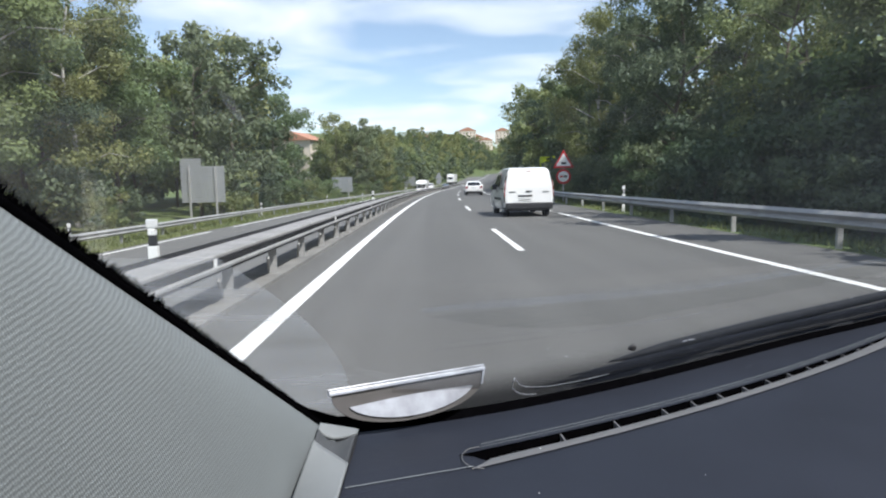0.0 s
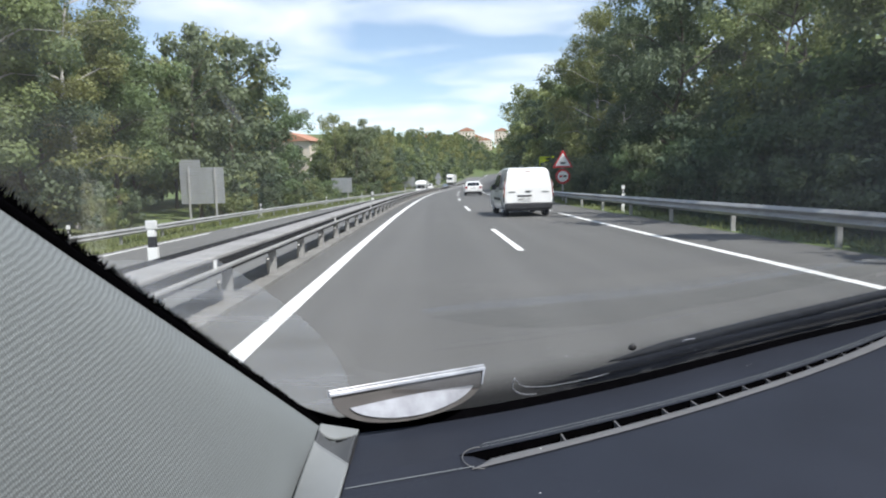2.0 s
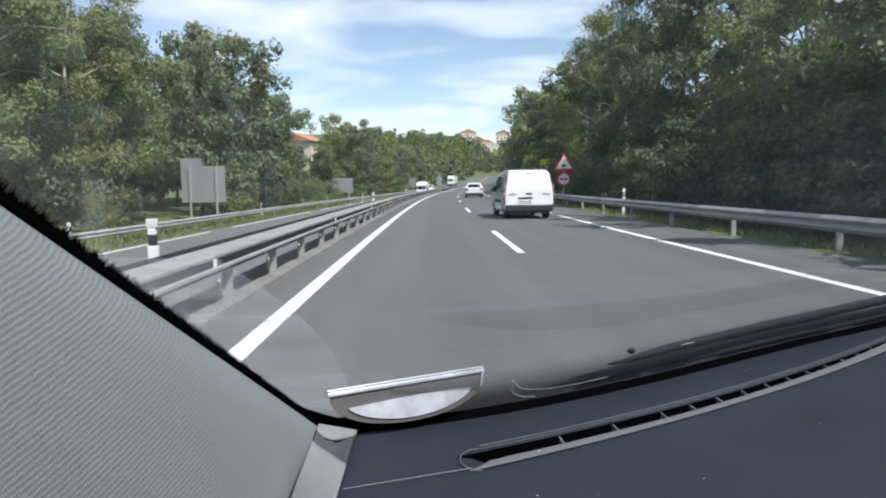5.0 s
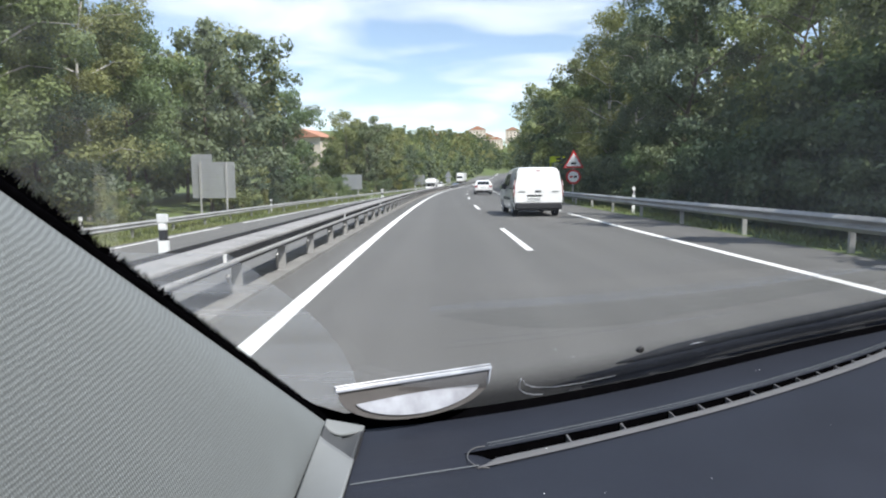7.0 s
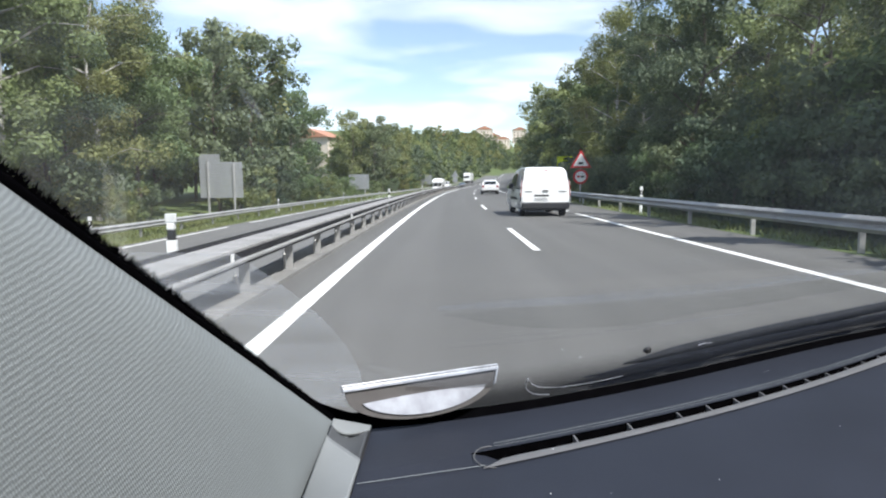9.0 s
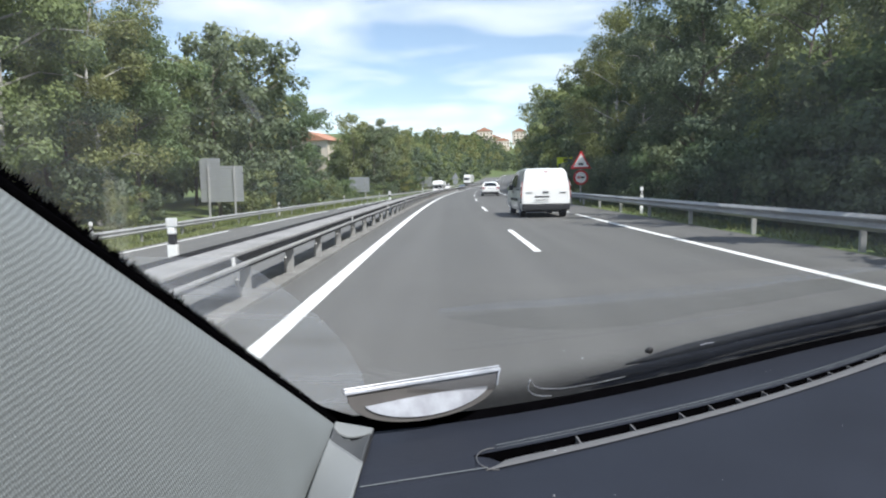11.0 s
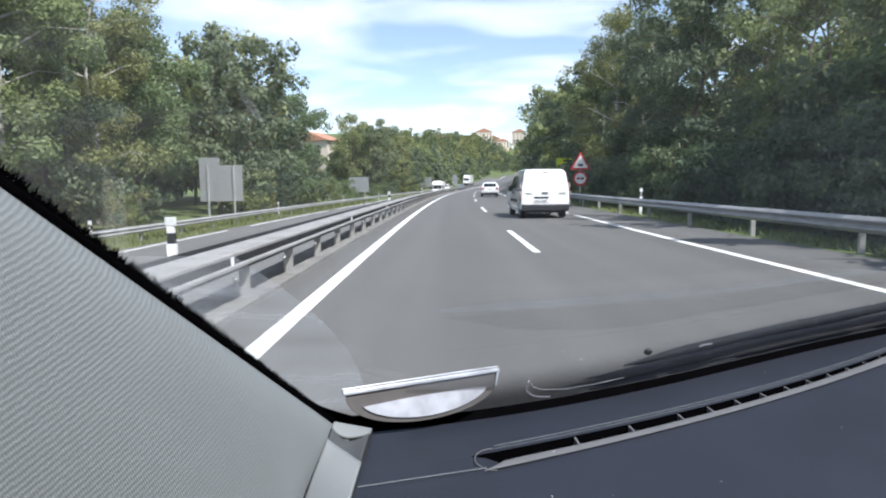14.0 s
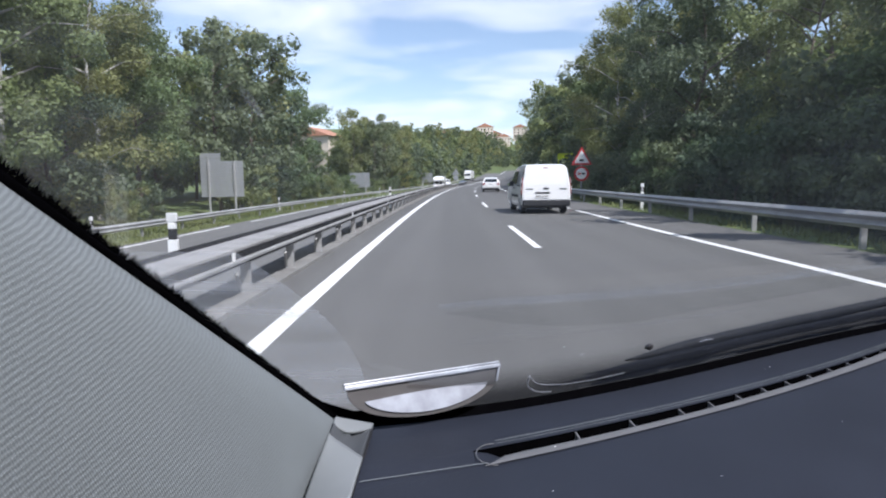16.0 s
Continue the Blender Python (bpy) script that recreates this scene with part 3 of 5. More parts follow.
def wheel(parent, x, y, r, w, side):
    hub = part("wheel", cyl(bmesh.new(), (x - w / 2, y, r), (x + w / 2, y, r), r * 0.94, seg=28), M_TYRE, parent)
    bm = bmesh.new()
    cyl(bm, (x - w * 0.42, y, r), (x + w * 0.42, y, r), r, seg=28)
    part("tyre", bm, M_TYRE, hub)
    bm = bmesh.new()
    xo = x + side * (w / 2 + 0.004)
    cyl(bm, (xo - side * 0.03, y, r), (xo, y, r), r * 0.22, seg=14)
    for k in range(5):
        a = 2 * math.pi * k / 5 + 0.3
        cyl(bm, (xo - side * 0.01, y, r), (xo - side * 0.012, y + math.cos(a) * r * 0.62, r + math.sin(a) * r * 0.62), 0.035, 0.05, seg=6)
    bmesh.ops.create_circle(bm, segments=4, radius=0.001)
    cyl(bm, (xo - side * 0.05, y, r), (xo - side * 0.03, y, r), r * 0.66, seg=24)
    part("rim", bm, M_RIM, hub)


def lerp_pts(pts):
    def f(z):
        for (za, va), (zb, vb) in zip(pts, pts[1:]):
            if z <= zb:
                return va + (vb - va) * max(0.0, z - za) / (zb - za)
        return pts[-1][1]
    return f


def panel_van(m):
    """Compact delivery van with twin rear doors; y = 0 at the tail, +y ahead."""
    v = thing("delivery_van", m, "small white panel van with dark bumper in the nearside lane", "van")
    hw = lerp_pts(((0.2, 0.84), (0.45, 0.905), (1.0, 0.915), (1.25, 0.89), (1.7, 0.79), (1.84, 0.70)))
    ry = lerp_pts(((0.2, 0.02), (0.6, 0.0), (1.1, 0.02), (1.6, 0.09), (1.84, 0.2)))
    outline = ([(0.02, 0.36), (0.0, 0.6), (0.02, 1.1), (0.07, 1.5), (0.12, 1.68), (0.2, 1.79), (0.4, 1.83), (1.2, 1.84), (2.0, 1.82), (2.5, 1.74), (2.9, 1.52), (3.25, 1.22), (3.55, 1.08),
                (3.95, 0.95), (4.12, 0.78), (4.18, 0.5), (4.12, 0.28)] + arch(3.35, 0.36, 0.26)[::-1] + arch(0.72, 0.36, 0.26)[::-1] + [(0.1, 0.3)])
    part("body", body_mesh(outline, hw), M_CARWHITE, v, smooth=False)
    for s in (-1, 1):
        part("side_window", side_panel(((2.15, 1.12), (2.18, 1.58), (2.42, 1.58), (2.85, 1.25), (2.98, 1.12)), hw, s), M_CARGLASS, v)
        part("side_window", side_panel(((1.55, 1.12), (1.55, 1.60), (2.03, 1.60), (2.03, 1.12)), hw, s), M_CARGLASS, v)
        part("side_moulding", side_panel(((1.15, 0.60), (1.15, 0.70), (2.9, 0.70), (2.9, 0.60)), hw, s, 0.012), M_BLACK, v)
        part("slide_rail", side_panel(((0.55, 1.02), (0.55, 1.07), (1.35, 1.07), (1.35, 1.02)), hw, s, 0.008), M_BLACK, v)
        part("handle", side_panel(((1.95, 0.93), (1.95, 0.965), (2.12, 0.965), (2.12, 0.93)), hw, s, 0.02), M_BLACK, v)
        part("handle", side_panel(((2.22, 0.93), (2.22, 0.965), (2.39, 0.965), (2.39, 0.93)), hw, s, 0.02), M_BLACK, v)
        part("pillar_trim", side_panel(((0.03, 0.55), (0.05, 1.1), (0.09, 1.62), (0.20, 1.72), (0.24, 1.2), (0.30, 0.55)), hw, s, 0.008), M_BLACK, v)
        tl = part("tail_lamp", side_panel(((0.02, 0.75), (0.05, 1.35), (0.14, 1.35), (0.19, 0.75)), hw, s, 0.022), M_TAIL, v, "tall red and clear tail lamp")
        part("clear_lens", side_panel(((0.04, 1.15), (0.055, 1.33), (0.14, 1.33), (0.155, 1.15)), hw, s, 0.028), M_LAMPCLEAR, tl)
        part("clear_lens", side_panel(((0.03, 0.88), (0.04, 1.0), (0.16, 1.0), (0.17, 0.88)), hw, s, 0.028), M_LAMPCLEAR, tl)
        bm = boxbm((s * 0.93 - 0.09, 2.72, 1.0), (s * 0.93 + 0.09, 2.86, 1.22), 0.03)
        part("mirror", bm, M_BLACK, v)
        x0, x1 = sorted((s * 0.012, s * 0.80))
        xs = (s * 0.008, s * 0.80, s * 0.80, s * 0.68, s * 0.60, s * 0.008)
        door = part("rear_door", end_panel(tuple(zip(xs, (0.52, 0.52, 1.15, 1.62, 1.74, 1.76))), ry, -0.008), M_CARWHITE, v)
        part("hinge_trim", end_panel(((s * 0.50, 0.92), (s * 0.74, 0.92), (s * 0.74, 0.945), (s * 0.50, 0.945)), ry, -0.02), M_DASHGREY, door)
    part("rear_bumper", boxbm((-0.88, -0.07, 0.28), (0.88, 0.2, 0.53), 0.05), M_BLACK, v, "dark grey plastic bumper")
    part("brake_lamp", end_panel(((-0.10, 1.68), (0.10, 1.68), (0.10, 1.71), (-0.10, 1.71)), ry, -0.02), M_TAIL, v)
    part("rear_handle", end_panel(((-0.12, 0.93), (0.1, 0.93), (0.1, 0.97), (-0.12, 0.97)), ry, -0.03), M_BLACK, v)
    part("plate_recess", end_panel(((-0.42, 0.75), (0.12, 0.75), (0.12, 0.81), (-0.42, 0.81)), ry, -0.018), M_BLACK, v)
    plate = part("number_plate", end_panel(((-0.42, 0.60), (0.10, 0.60), (0.10, 0.71), (-0.42, 0.71)), ry, -0.02), M_WHITE, v)
    for k in range(7):
        x = -0.38 + 0.065 * k
        part("bar", end_panel(((x, 0.625), (x + 0.035, 0.625), (x + 0.035, 0.685), (x, 0.685)), ry, -0.024), M_BLACK, plate)
    part("windscreen", end_panel(((-0.66, 1.22), (0.66, 1.22), (0.58, 1.66), (-0.58, 1.66)), lerp_pts(((1.2, 3.29), (1.7, 2.62))), 0.012), M_CARGLASS, v)
    part("underbody", boxbm((-0.7, 0.3, 0.2), (0.7, 3.9, 0.4)), M_BLACK, v)
    for s in (-1, 1):
        wheel(v, s * 0.77, 0.72, 0.31, 0.20, s)
        wheel(v, s * 0.77, 3.35, 0.31, 0.20, s)
    return v


def estate_car(m, paint, label, name="estate_car"):
    v = thing(name, m, label, "car")
    hw = lerp_pts(((0.2, 0.82), (0.45, 0.895), (0.85, 0.905), (0.98, 0.87), (1.35, 0.70), (1.46, 0.60)))
    ry = lerp_pts(((0.2, 0.04), (0.55, 0.0), (0.95, 0.05), (1.4, 0.36), (1.47, 0.5)))
    outline = ([(0.05, 0.34), (0.0, 0.55), (0.03, 0.9), (0.10, 1.0), (0.30, 1.33), (0.40, 1.42), (0.8, 1.46), (1.7, 1.47), (2.3, 1.43), (2.75, 1.24), (3.15, 1.0), (3.6, 0.93),
                (4.2, 0.84), (4.52, 0.70), (4.62, 0.5), (4.56, 0.25)] + arch(3.72, 0.36, 0.24)[::-1] + arch(1.03, 0.36, 0.24)[::-1] + [(0.15, 0.28)])
    part("body", body_mesh(outline, hw), paint, v)
    for s in (-1, 1):
        part("side_window", side_panel(((0.45, 0.98), (0.5, 1.28), (1.12, 1.34), (1.12, 0.97)), hw, s), M_CARGLASS, v)
        part("side_window", side_panel(((1.2, 0.97), (1.2, 1.35), (1.95, 1.36), (1.95, 0.96)), hw, s), M_CARGLASS, v)
        part("side_window", side_panel(((2.03, 0.96), (2.03, 1.36), (2.3, 1.34), (2.98, 1.0), (2.98, 0.96)), hw, s), M_CARGLASS, v)
        part("handle", side_panel(((1.25, 0.84), (1.25, 0.865), (1.45, 0.865), (1.45, 0.84)), hw, s, 0.02), M_RIM, v)
        part("handle", side_panel(((2.15, 0.84), (2.15, 0.865), (2.35, 0.865), (2.35, 0.84)), hw, s, 0.02), M_RIM, v)
        bm = bmesh.new()
        cyl(bm, (s * 0.60, 0.6, 1.50), (s * 0.60, 2.2, 1.50), 0.018, seg=6)
        cyl(bm, (s * 0.60, 0.6, 1.44), (s * 0.60, 0.6, 1.50), 0.018, seg=6)
        cyl(bm, (s * 0.60, 2.2, 1.42), (s * 0.60, 2.2, 1.50), 0.018, seg=6)
        part("roof_rail", bm, M_RIM, v)
        xs = (s * 0.56, s * 0.86, s * 0.85, s * 0.58)
        tl = part("tail_lamp", end_panel(tuple(zip(xs, (0.68, 0.70, 0.93, 0.93))), ry, -0.03, 0.1), M_TAIL, v, "red wraparound tail lamp")
        part("clear_lens", end_panel(tuple(zip((s * 0.6, s * 0.75, s * 0.74, s * 0.6), (0.74, 0.74, 0.80, 0.80))), ry, -0.036), M_LAMPCLEAR, tl)
        part("headlamp", side_panel(((4.2, 0.66), (4.18, 0.78), (4.4, 0.74), (4.5, 0.62)), hw, s, 0.006, 0.12), M_LAMPCLEAR, v)
        part("mirror", boxbm((s * 0.97 - 0.09, 2.62, 0.93), (s * 0.97 + 0.09, 2.74, 1.07), 0.03), paint, v)
    part("rear_window", end_panel(((-0.66, 1.0), (0.66, 1.0), (0.55, 1.34), (-0.55, 1.34)), ry, -0.012), M_CARGLASS, v)
    part("windscreen", end_panel(((-0.7, 1.03), (0.7, 1.03), (0.55, 1.38), (-0.55, 1.38)), lerp_pts(((1.0, 3.14), (1.42, 2.36))), 0.012), M_CARGLASS, v)
    part("rear_bumper", end_panel(((-0.8, 0.27), (0.8, 0.27), (0.84, 0.42), (-0.84, 0.42)), ry, -0.03, 0.1), M_BLACK, v, "dark lower bumper")
    part("boot_strip", end_panel(((-0.5, 0.83), (0.5, 0.83), (0.5, 0.85), (-0.5, 0.85)), ry, -0.014), M_RIM, v)
    plate = part("number_plate", end_panel(((-0.26, 0.70), (0.26, 0.70), (0.26, 0.81), (-0.26, 0.81)), ry, -0.014), M_WHITE, v)
    for k in range(7):
        x = -0.22 + 0.064 * k
        part("bar", end_panel(((x, 0.725), (x + 0.035, 0.725), (x + 0.035, 0.785), (x, 0.785)), ry, -0.018), M_BLACK, plate)
    part("grille", end_panel(((-0.5, 0.45), (0.5, 0.45), (0.45, 0.68), (-0.45, 0.68)), lerp_pts(((0.2, 4.56), (0.5, 4.62), (0.7, 4.52))), 0.012), M_BLACK, v)
    part("underbody", boxbm((-0.7, 0.3, 0.17), (0.7, 4.3, 0.36)), M_BLACK, v)
    for s in (-1, 1):
        wheel(v, s * 0.78, 1.03, 0.32, 0.21, s)
        wheel(v, s * 0.78, 3.72, 0.32, 0.21, s)
    return v


def motorhome(m):
    """White coachbuilt camper with an over-cab bed."""
    v = thing("motorhome", m, "white coachbuilt motorhome coming on the opposite carriageway", "motorhome")
    hw = lerp_pts(((0.3, 1.08), (0.8, 1.12), (2.6, 1.12), (2.9, 1.02)))
    outline = ([(0.0, 0.5), (0.0, 2.75), (0.1, 2.88), (4.4, 2.9), (5.2, 2.78), (5.75, 2.3), (5.7, 2.05), (4.7, 2.0), (4.6, 1.9), (4.6, 0.5)] + arch(1.3, 0.38, 0.45)[::-1] + [(0.3, 0.5)])
    part("body", body_mesh(outline, hw), M_CARWHITE, v)
    hc = lerp_pts(((0.3, 0.9), (1.0, 0.98), (1.9, 0.85)))
    cab = [(4.3, 0.4), (4.3, 2.0), (4.95, 1.98), (5.55, 1.25), (6.1, 1.1), (6.35, 0.8), (6.35, 0.35)] + arch(5.55, 0.38, 0.32)[::-1]
    part("cab", body_mesh(cab, hc), M_CARWHITE, v)
    part("windscreen", end_panel(((-0.82, 1.3), (0.82, 1.3), (0.72, 1.92), (-0.72, 1.92)), lerp_pts(((1.25, 5.56), (2.0, 4.94))), 0.012), M_CARGLASS, v)
    for s in (-1, 1):
        part("side_window", side_panel(((4.55, 1.2), (4.55, 1.75), (5.0, 1.75), (5.4, 1.25)), hc, s), M_CARGLASS, v)
        part("side_window", side_panel(((1.6, 1.5), (1.6, 2.1), (2.8, 2.1), (2.8, 1.5)), hw, s), M_CARGLASS, v)
        part("headlamp", end_panel(((s * 0.5, 0.75), (s * 0.85, 0.75), (s * 0.85, 0.98), (s * 0.55, 0.98)), lerp_pts(((0.7, 6.35), (1.05, 6.15))), 0.015), M_LAMPCLEAR, v)
        part("mirror", boxbm((s * 1.15 - 0.1, 5.0, 1.3), (s * 1.15 + 0.1, 5.12, 1.7), 0.03), M_BLACK, v)
        wheel(v, s * 0.9, 1.3, 0.34, 0.22, s)
        wheel(v, s * 0.85, 5.55, 0.34, 0.22, s)
    part("bumper", boxbm((-0.95, 6.28, 0.3), (0.95, 6.45, 0.6), 0.05), M_BLACK, v)
    rk = boxbm((-0.6, 3.2, 2.9), (0.6, 4.4, 3.0), 0.03)
    part("roof_hatch", rk, M_WHITE, v)
    return v


def old_minibus(m):
    v = thing("minibus", m, "old white square minibus coming on the opposite carriageway", "minibus")
    hw = lerp_pts(((0.3, 0.86), (0.9, 0.92), (1.3, 0.88), (1.9, 0.74)))
    outline = ([(0.0, 0.4), (0.0, 1.2), (0.15, 1.8), (0.3, 1.9), (3.4, 1.92), (3.75, 1.8), (4.2, 1.2), (4.5, 1.05), (4.6, 0.7), (4.55, 0.3)] + arch(3.7, 0.36, 0.28)[::-1] + arch(1.0, 0.36, 0.28)[::-1] + [(0.2, 0.32)])
    part("body", body_mesh(outline, hw), M_CARWHITE, v)
    for s in (-1, 1):
        for a, b in ((0.3, 1.3), (1.4, 2.4), (2.5, 3.2)):
            part("side_window", side_panel(((a, 1.2), (a, 1.7), (b, 1.7), (b, 1.2)), hw, s), M_CARGLASS, v)
        part("side_window", side_panel(((3.28, 1.2), (3.28, 1.7), (3.6, 1.7), (3.95, 1.2)), hw, s), M_CARGLASS, v)
        part("headlamp", end_panel(((s * 0.5, 0.65), (s * 0.8, 0.65), (s * 0.8, 0.85), (s * 0.5, 0.85)), lerp_pts(((0.6, 4.58), (1.0, 4.52))), 0.015), M_LAMPCLEAR, v)
        wheel(v, s * 0.78, 1.0, 0.32, 0.2, s)
        wheel(v, s * 0.78, 3.7, 0.32, 0.2, s)
    part("windscreen", end_panel(((-0.75, 1.25), (0.75, 1.25), (0.66, 1.75), (-0.66, 1.75)), lerp_pts(((1.2, 4.2), (1.8, 3.75))), 0.012), M_CARGLASS, v)
    part("bumper", boxbm((-0.88, 4.5, 0.3), (0.88, 4.68, 0.52), 0.04), M_BLACK, v)
    return v


def lorry(m):
    v = thing("lorry", m, "white articulated lorry far off on the opposite carriageway", "lorry")
    part("trailer", boxbm((-1.25, 0, 1.1), (1.25, 11.5, 3.9), 0.06), M_CARWHITE, v)
    cab = [(11.7, 0.5), (11.7, 3.5), (12.3, 3.6), (13.3, 3.3), (13.5, 1.8), (13.55, 0.4)]
    part("cab", body_mesh(cab, lerp_pts(((0, 1.2), (4, 1.15)))), M_CARWHITE, v)
    part("windscreen", end_panel(((-1.0, 1.9), (1.0, 1.9), (0.95, 2.7), (-0.95, 2.7)), lerp_pts(((1.8, 13.5), (3.3, 13.3))), 0.02), M_CARGLASS, v)
    part("bumper", boxbm((-1.2, 13.45, 0.35), (1.2, 13.65, 0.9), 0.05), M_BLACK, v)
    part("chassis", boxbm((-0.5, 0.4, 0.7), (0.5, 12.5, 1.1)), M_BLACK, v)
    for s in (-1, 1):
        for y in (1.5, 2.8, 4.1, 10.2, 12.9):
            wheel(v, s * 1.02, y, 0.5, 0.3, s)
    return v


panel_van(road_pose(3.56, 22.6, 0, 2.2))
estate_car(road_pose(3.3, 62, 0), M_CARWHITE, "white estate car with roof rails in the nearside lane")
estate_car(road_pose(3.9, 84, 0), M_CARDARK, "dark estate car ahead in the nearside lane", "car")
motorhome(road_pose(-7.2, 132, OPP, 180))
estate_car(road_pose(-7.0, 185, OPP, 180), M_CARGREY, "blue-grey car coming on the opposite carriageway", "car")
old_minibus(road_pose(-10.4, 175, OPP, 180))
lorry(road_pose(-10.3, 240, OPP, 180))


# ---------- signs ----------
def letters(text, size, parent, m, material, name="letter_line"):
    cu = bpy.data.curves.new(name, "FONT")
    cu.body, cu.size, cu.extrude, cu.align_x = text, size, 0.004, "CENTER"
    cu.materials.append(material)
    tmp = new(name, cu)
    dg = bpy.context.evaluated_depsgraph_get()
    me = bpy.data.meshes.new_from_object(tmp.evaluated_get(dg))
    bpy.data.objects.remove(tmp)
    ob = new(name, me)
    ob.parent, ob.matrix_basis = parent, m
    return ob


def triangle_plate(size, y, z, r=0.0):
    h = size * 0.866
    return prism(((-size / 2, z), (size / 2, z), (0, z + h)), "y", y, y + 0.02)


def disc(radius, y, z, depth=0.02, seg=28):
    return cyl(bmesh.new(), (0, y, z), (0, y + depth, z), radius, seg=seg)


def warning_pair(m):
    s = thing("road_sign", m, "red-bordered warning triangle above a no-overtaking disc on a post", "road sign")
    part("post", boxbm((-0.04, 0.03, -0.2), (0.04, 0.09, 3.3), 0.005), M_GALV, s)
    tri = part("triangle", triangle_plate(1.35, 0, 2.25), M_RED, s, "red warning triangle")
    part("field", triangle_plate(0.98, -0.006, 2.37), M_WHITE, tri)
    part("pictogram", boxbm((-0.16, -0.012, 2.48), (0.16, 0.0, 2.62), 0.004), M_BLACK, tri)
    d = part("disc", disc(0.48, 0, 1.68), M_RED, s, "red-ringed round sign")
    part("field", disc(0.35, -0.006, 1.68, 0.01), M_WHITE, d)
    part("pictogram", boxbm((-0.24, -0.012, 1.62), (-0.03, 0.0, 1.75), 0.004), M_RED, d)
    part("pictogram", boxbm((0.03, -0.012, 1.62), (0.24, 0.0, 1.75), 0.004), M_BLACK, d)
    return s


def sign_backs(m):
    s = thing("road_sign", m, "grey backs of two road signs in the central reservation", "road sign")
    part("post", boxbm((-0.045, -0.09, -0.2), (0.045, -0.03, 3.2), 0.005), M_GALV, s)
    part("triangle", triangle_plate(1.35, 0, 2.15), M_SIGN_BACK, s)
    part("disc", disc(0.48, 0, 1.62), M_SIGN_BACK, s)
    part("marker_band", boxbm((-0.05, -0.095, 0.75), (0.05, -0.025, 1.1), 0.004), M_BLACK, s)
    part("marker", boxbm((-0.055, -0.1, 0.1), (0.055, -0.02, 0.75), 0.004), M_WHITE, s)
    return s


def panel_back(m, w=3.0, h=2.2, step=0.0):
    """The back of a large sign made of folded metal planks; step raises a narrower head above one half."""
    s = thing("direction_sign", m, "grey ribbed metal back of a large direction sign on two posts", "road sign")
    n = int(h / 0.175)
    full = boxbm((-w / 2, 0, 0.004), (w / 2, 0.045, h / n - 0.010), 0.008)
    plank = part("plank", full, M_SIGN_BACK, s)
    plank.location = (0, 0, 1.3)
    for k in range(1, n):
        share("plank", plank.data, s, pose(0, 0, 1.3 + h * k / n))
    if step:
        short = part("plank", boxbm((-w / 2, 0, 0.004), (-w * 0.02, 0.045, h / n - 0.010), 0.008), M_SIGN_BACK, s)
        short.location = (0, 0, 1.3 + h)
        for k in range(1, int(step / 0.175)):
            share("plank", short.data, s, pose(0, 0, 1.3 + h + h / n * k))
    for x in (-w * 0.3, w * 0.3):
        part("post", boxbm((x - 0.06, -0.13, -0.4), (x + 0.06, -0.01, 1.3 + h), 0.006), M_GALV, s)
    return s


def works_sign(m):
    s = thing("roadworks_sign", m, "fluorescent yellow roadworks sign with warning triangle and round sign", "road sign")
    part("panel", boxbm((-1.1, 0, 1.5), (1.1, 0.04, 4.0), 0.01), M_YELLOW, s)
    for x in (-0.7, 0.7):
        part("post", boxbm((x - 0.05, 0.04, -0.3), (x + 0.05, 0.14, 4.0), 0.005), M_GALV, s)
    t = part("triangle", prism(((-0.92, 2.35), (-0.08, 2.35), (-0.5, 3.1)), "y", -0.01, 0.005), M_RED, s)
    part("field", prism(((-0.77, 2.43), (-0.23, 2.43), (-0.5, 2.92)), "y", -0.016, 0), M_YELLOW, t)
    part("pictogram", prism(((-0.6, 2.47), (-0.4, 2.47), (-0.46, 2.72), (-0.55, 2.75)), "y", -0.022, 0), M_BLACK, t)
    d = part("disc", cyl(bmesh.new(), (0.5, -0.01, 2.72), (0.5, 0.005, 2.72), 0.40, seg=28), M_RED, s)
    part("field", cyl(bmesh.new(), (0.5, -0.016, 2.72), (0.5, 0, 2.72), 0.30, seg=28), M_YELLOW, d)
    part("pictogram", boxbm((0.30, -0.022, 2.66), (0.48, 0, 2.80), 0.003), M_RED, d)
    letters("LANAK / OBRAS", 0.24, s, pose(0, -0.008, 2.02, 90), M_BLACK)
    part("frame_bar", boxbm((-0.5, -0.008, 1.66), (0.5, 0.0, 1.69)), M_BLACK, s)
    part("frame_bar", boxbm((-0.5, -0.008, 1.91), (0.5, 0.0, 1.94)), M_BLACK, s)
    letters("2 KM", 0.2, s, pose(0, -0.008, 1.73, 90), M_BLACK)
    for z, w in ((3.68, 0.9), (3.36, 1.1)):
        part("bar", boxbm((-w / 2, -0.008, z), (w / 2, 0.0, z + 0.16)), M_BLACK, s)
    part("bar", boxbm((-0.5, -0.008, 3.58), (0.5, 0.0, 3.60)), M_BLACK, s)
    return s


warning_pair(road_pose(RAIL_R + 0.9, 40, -0.1, 0))
works_sign(road_pose(RAIL_R + 3.4, 60, -0.3, 4))
sign_backs(road_pose(BARRIER_U - 0.05, 112, 0))
panel_back(road_pose(RAIL_L - 2.0, 168, OPP), 3.6, 2.6)
panel_back(road_pose(RAIL_L - 1.0 - 1.6, 43, OPP, 8), 2.9, 2.5, 0.55)
panel_back(road_pose(RAIL_L - 2.2, 92, OPP), 3.0, 2.2)


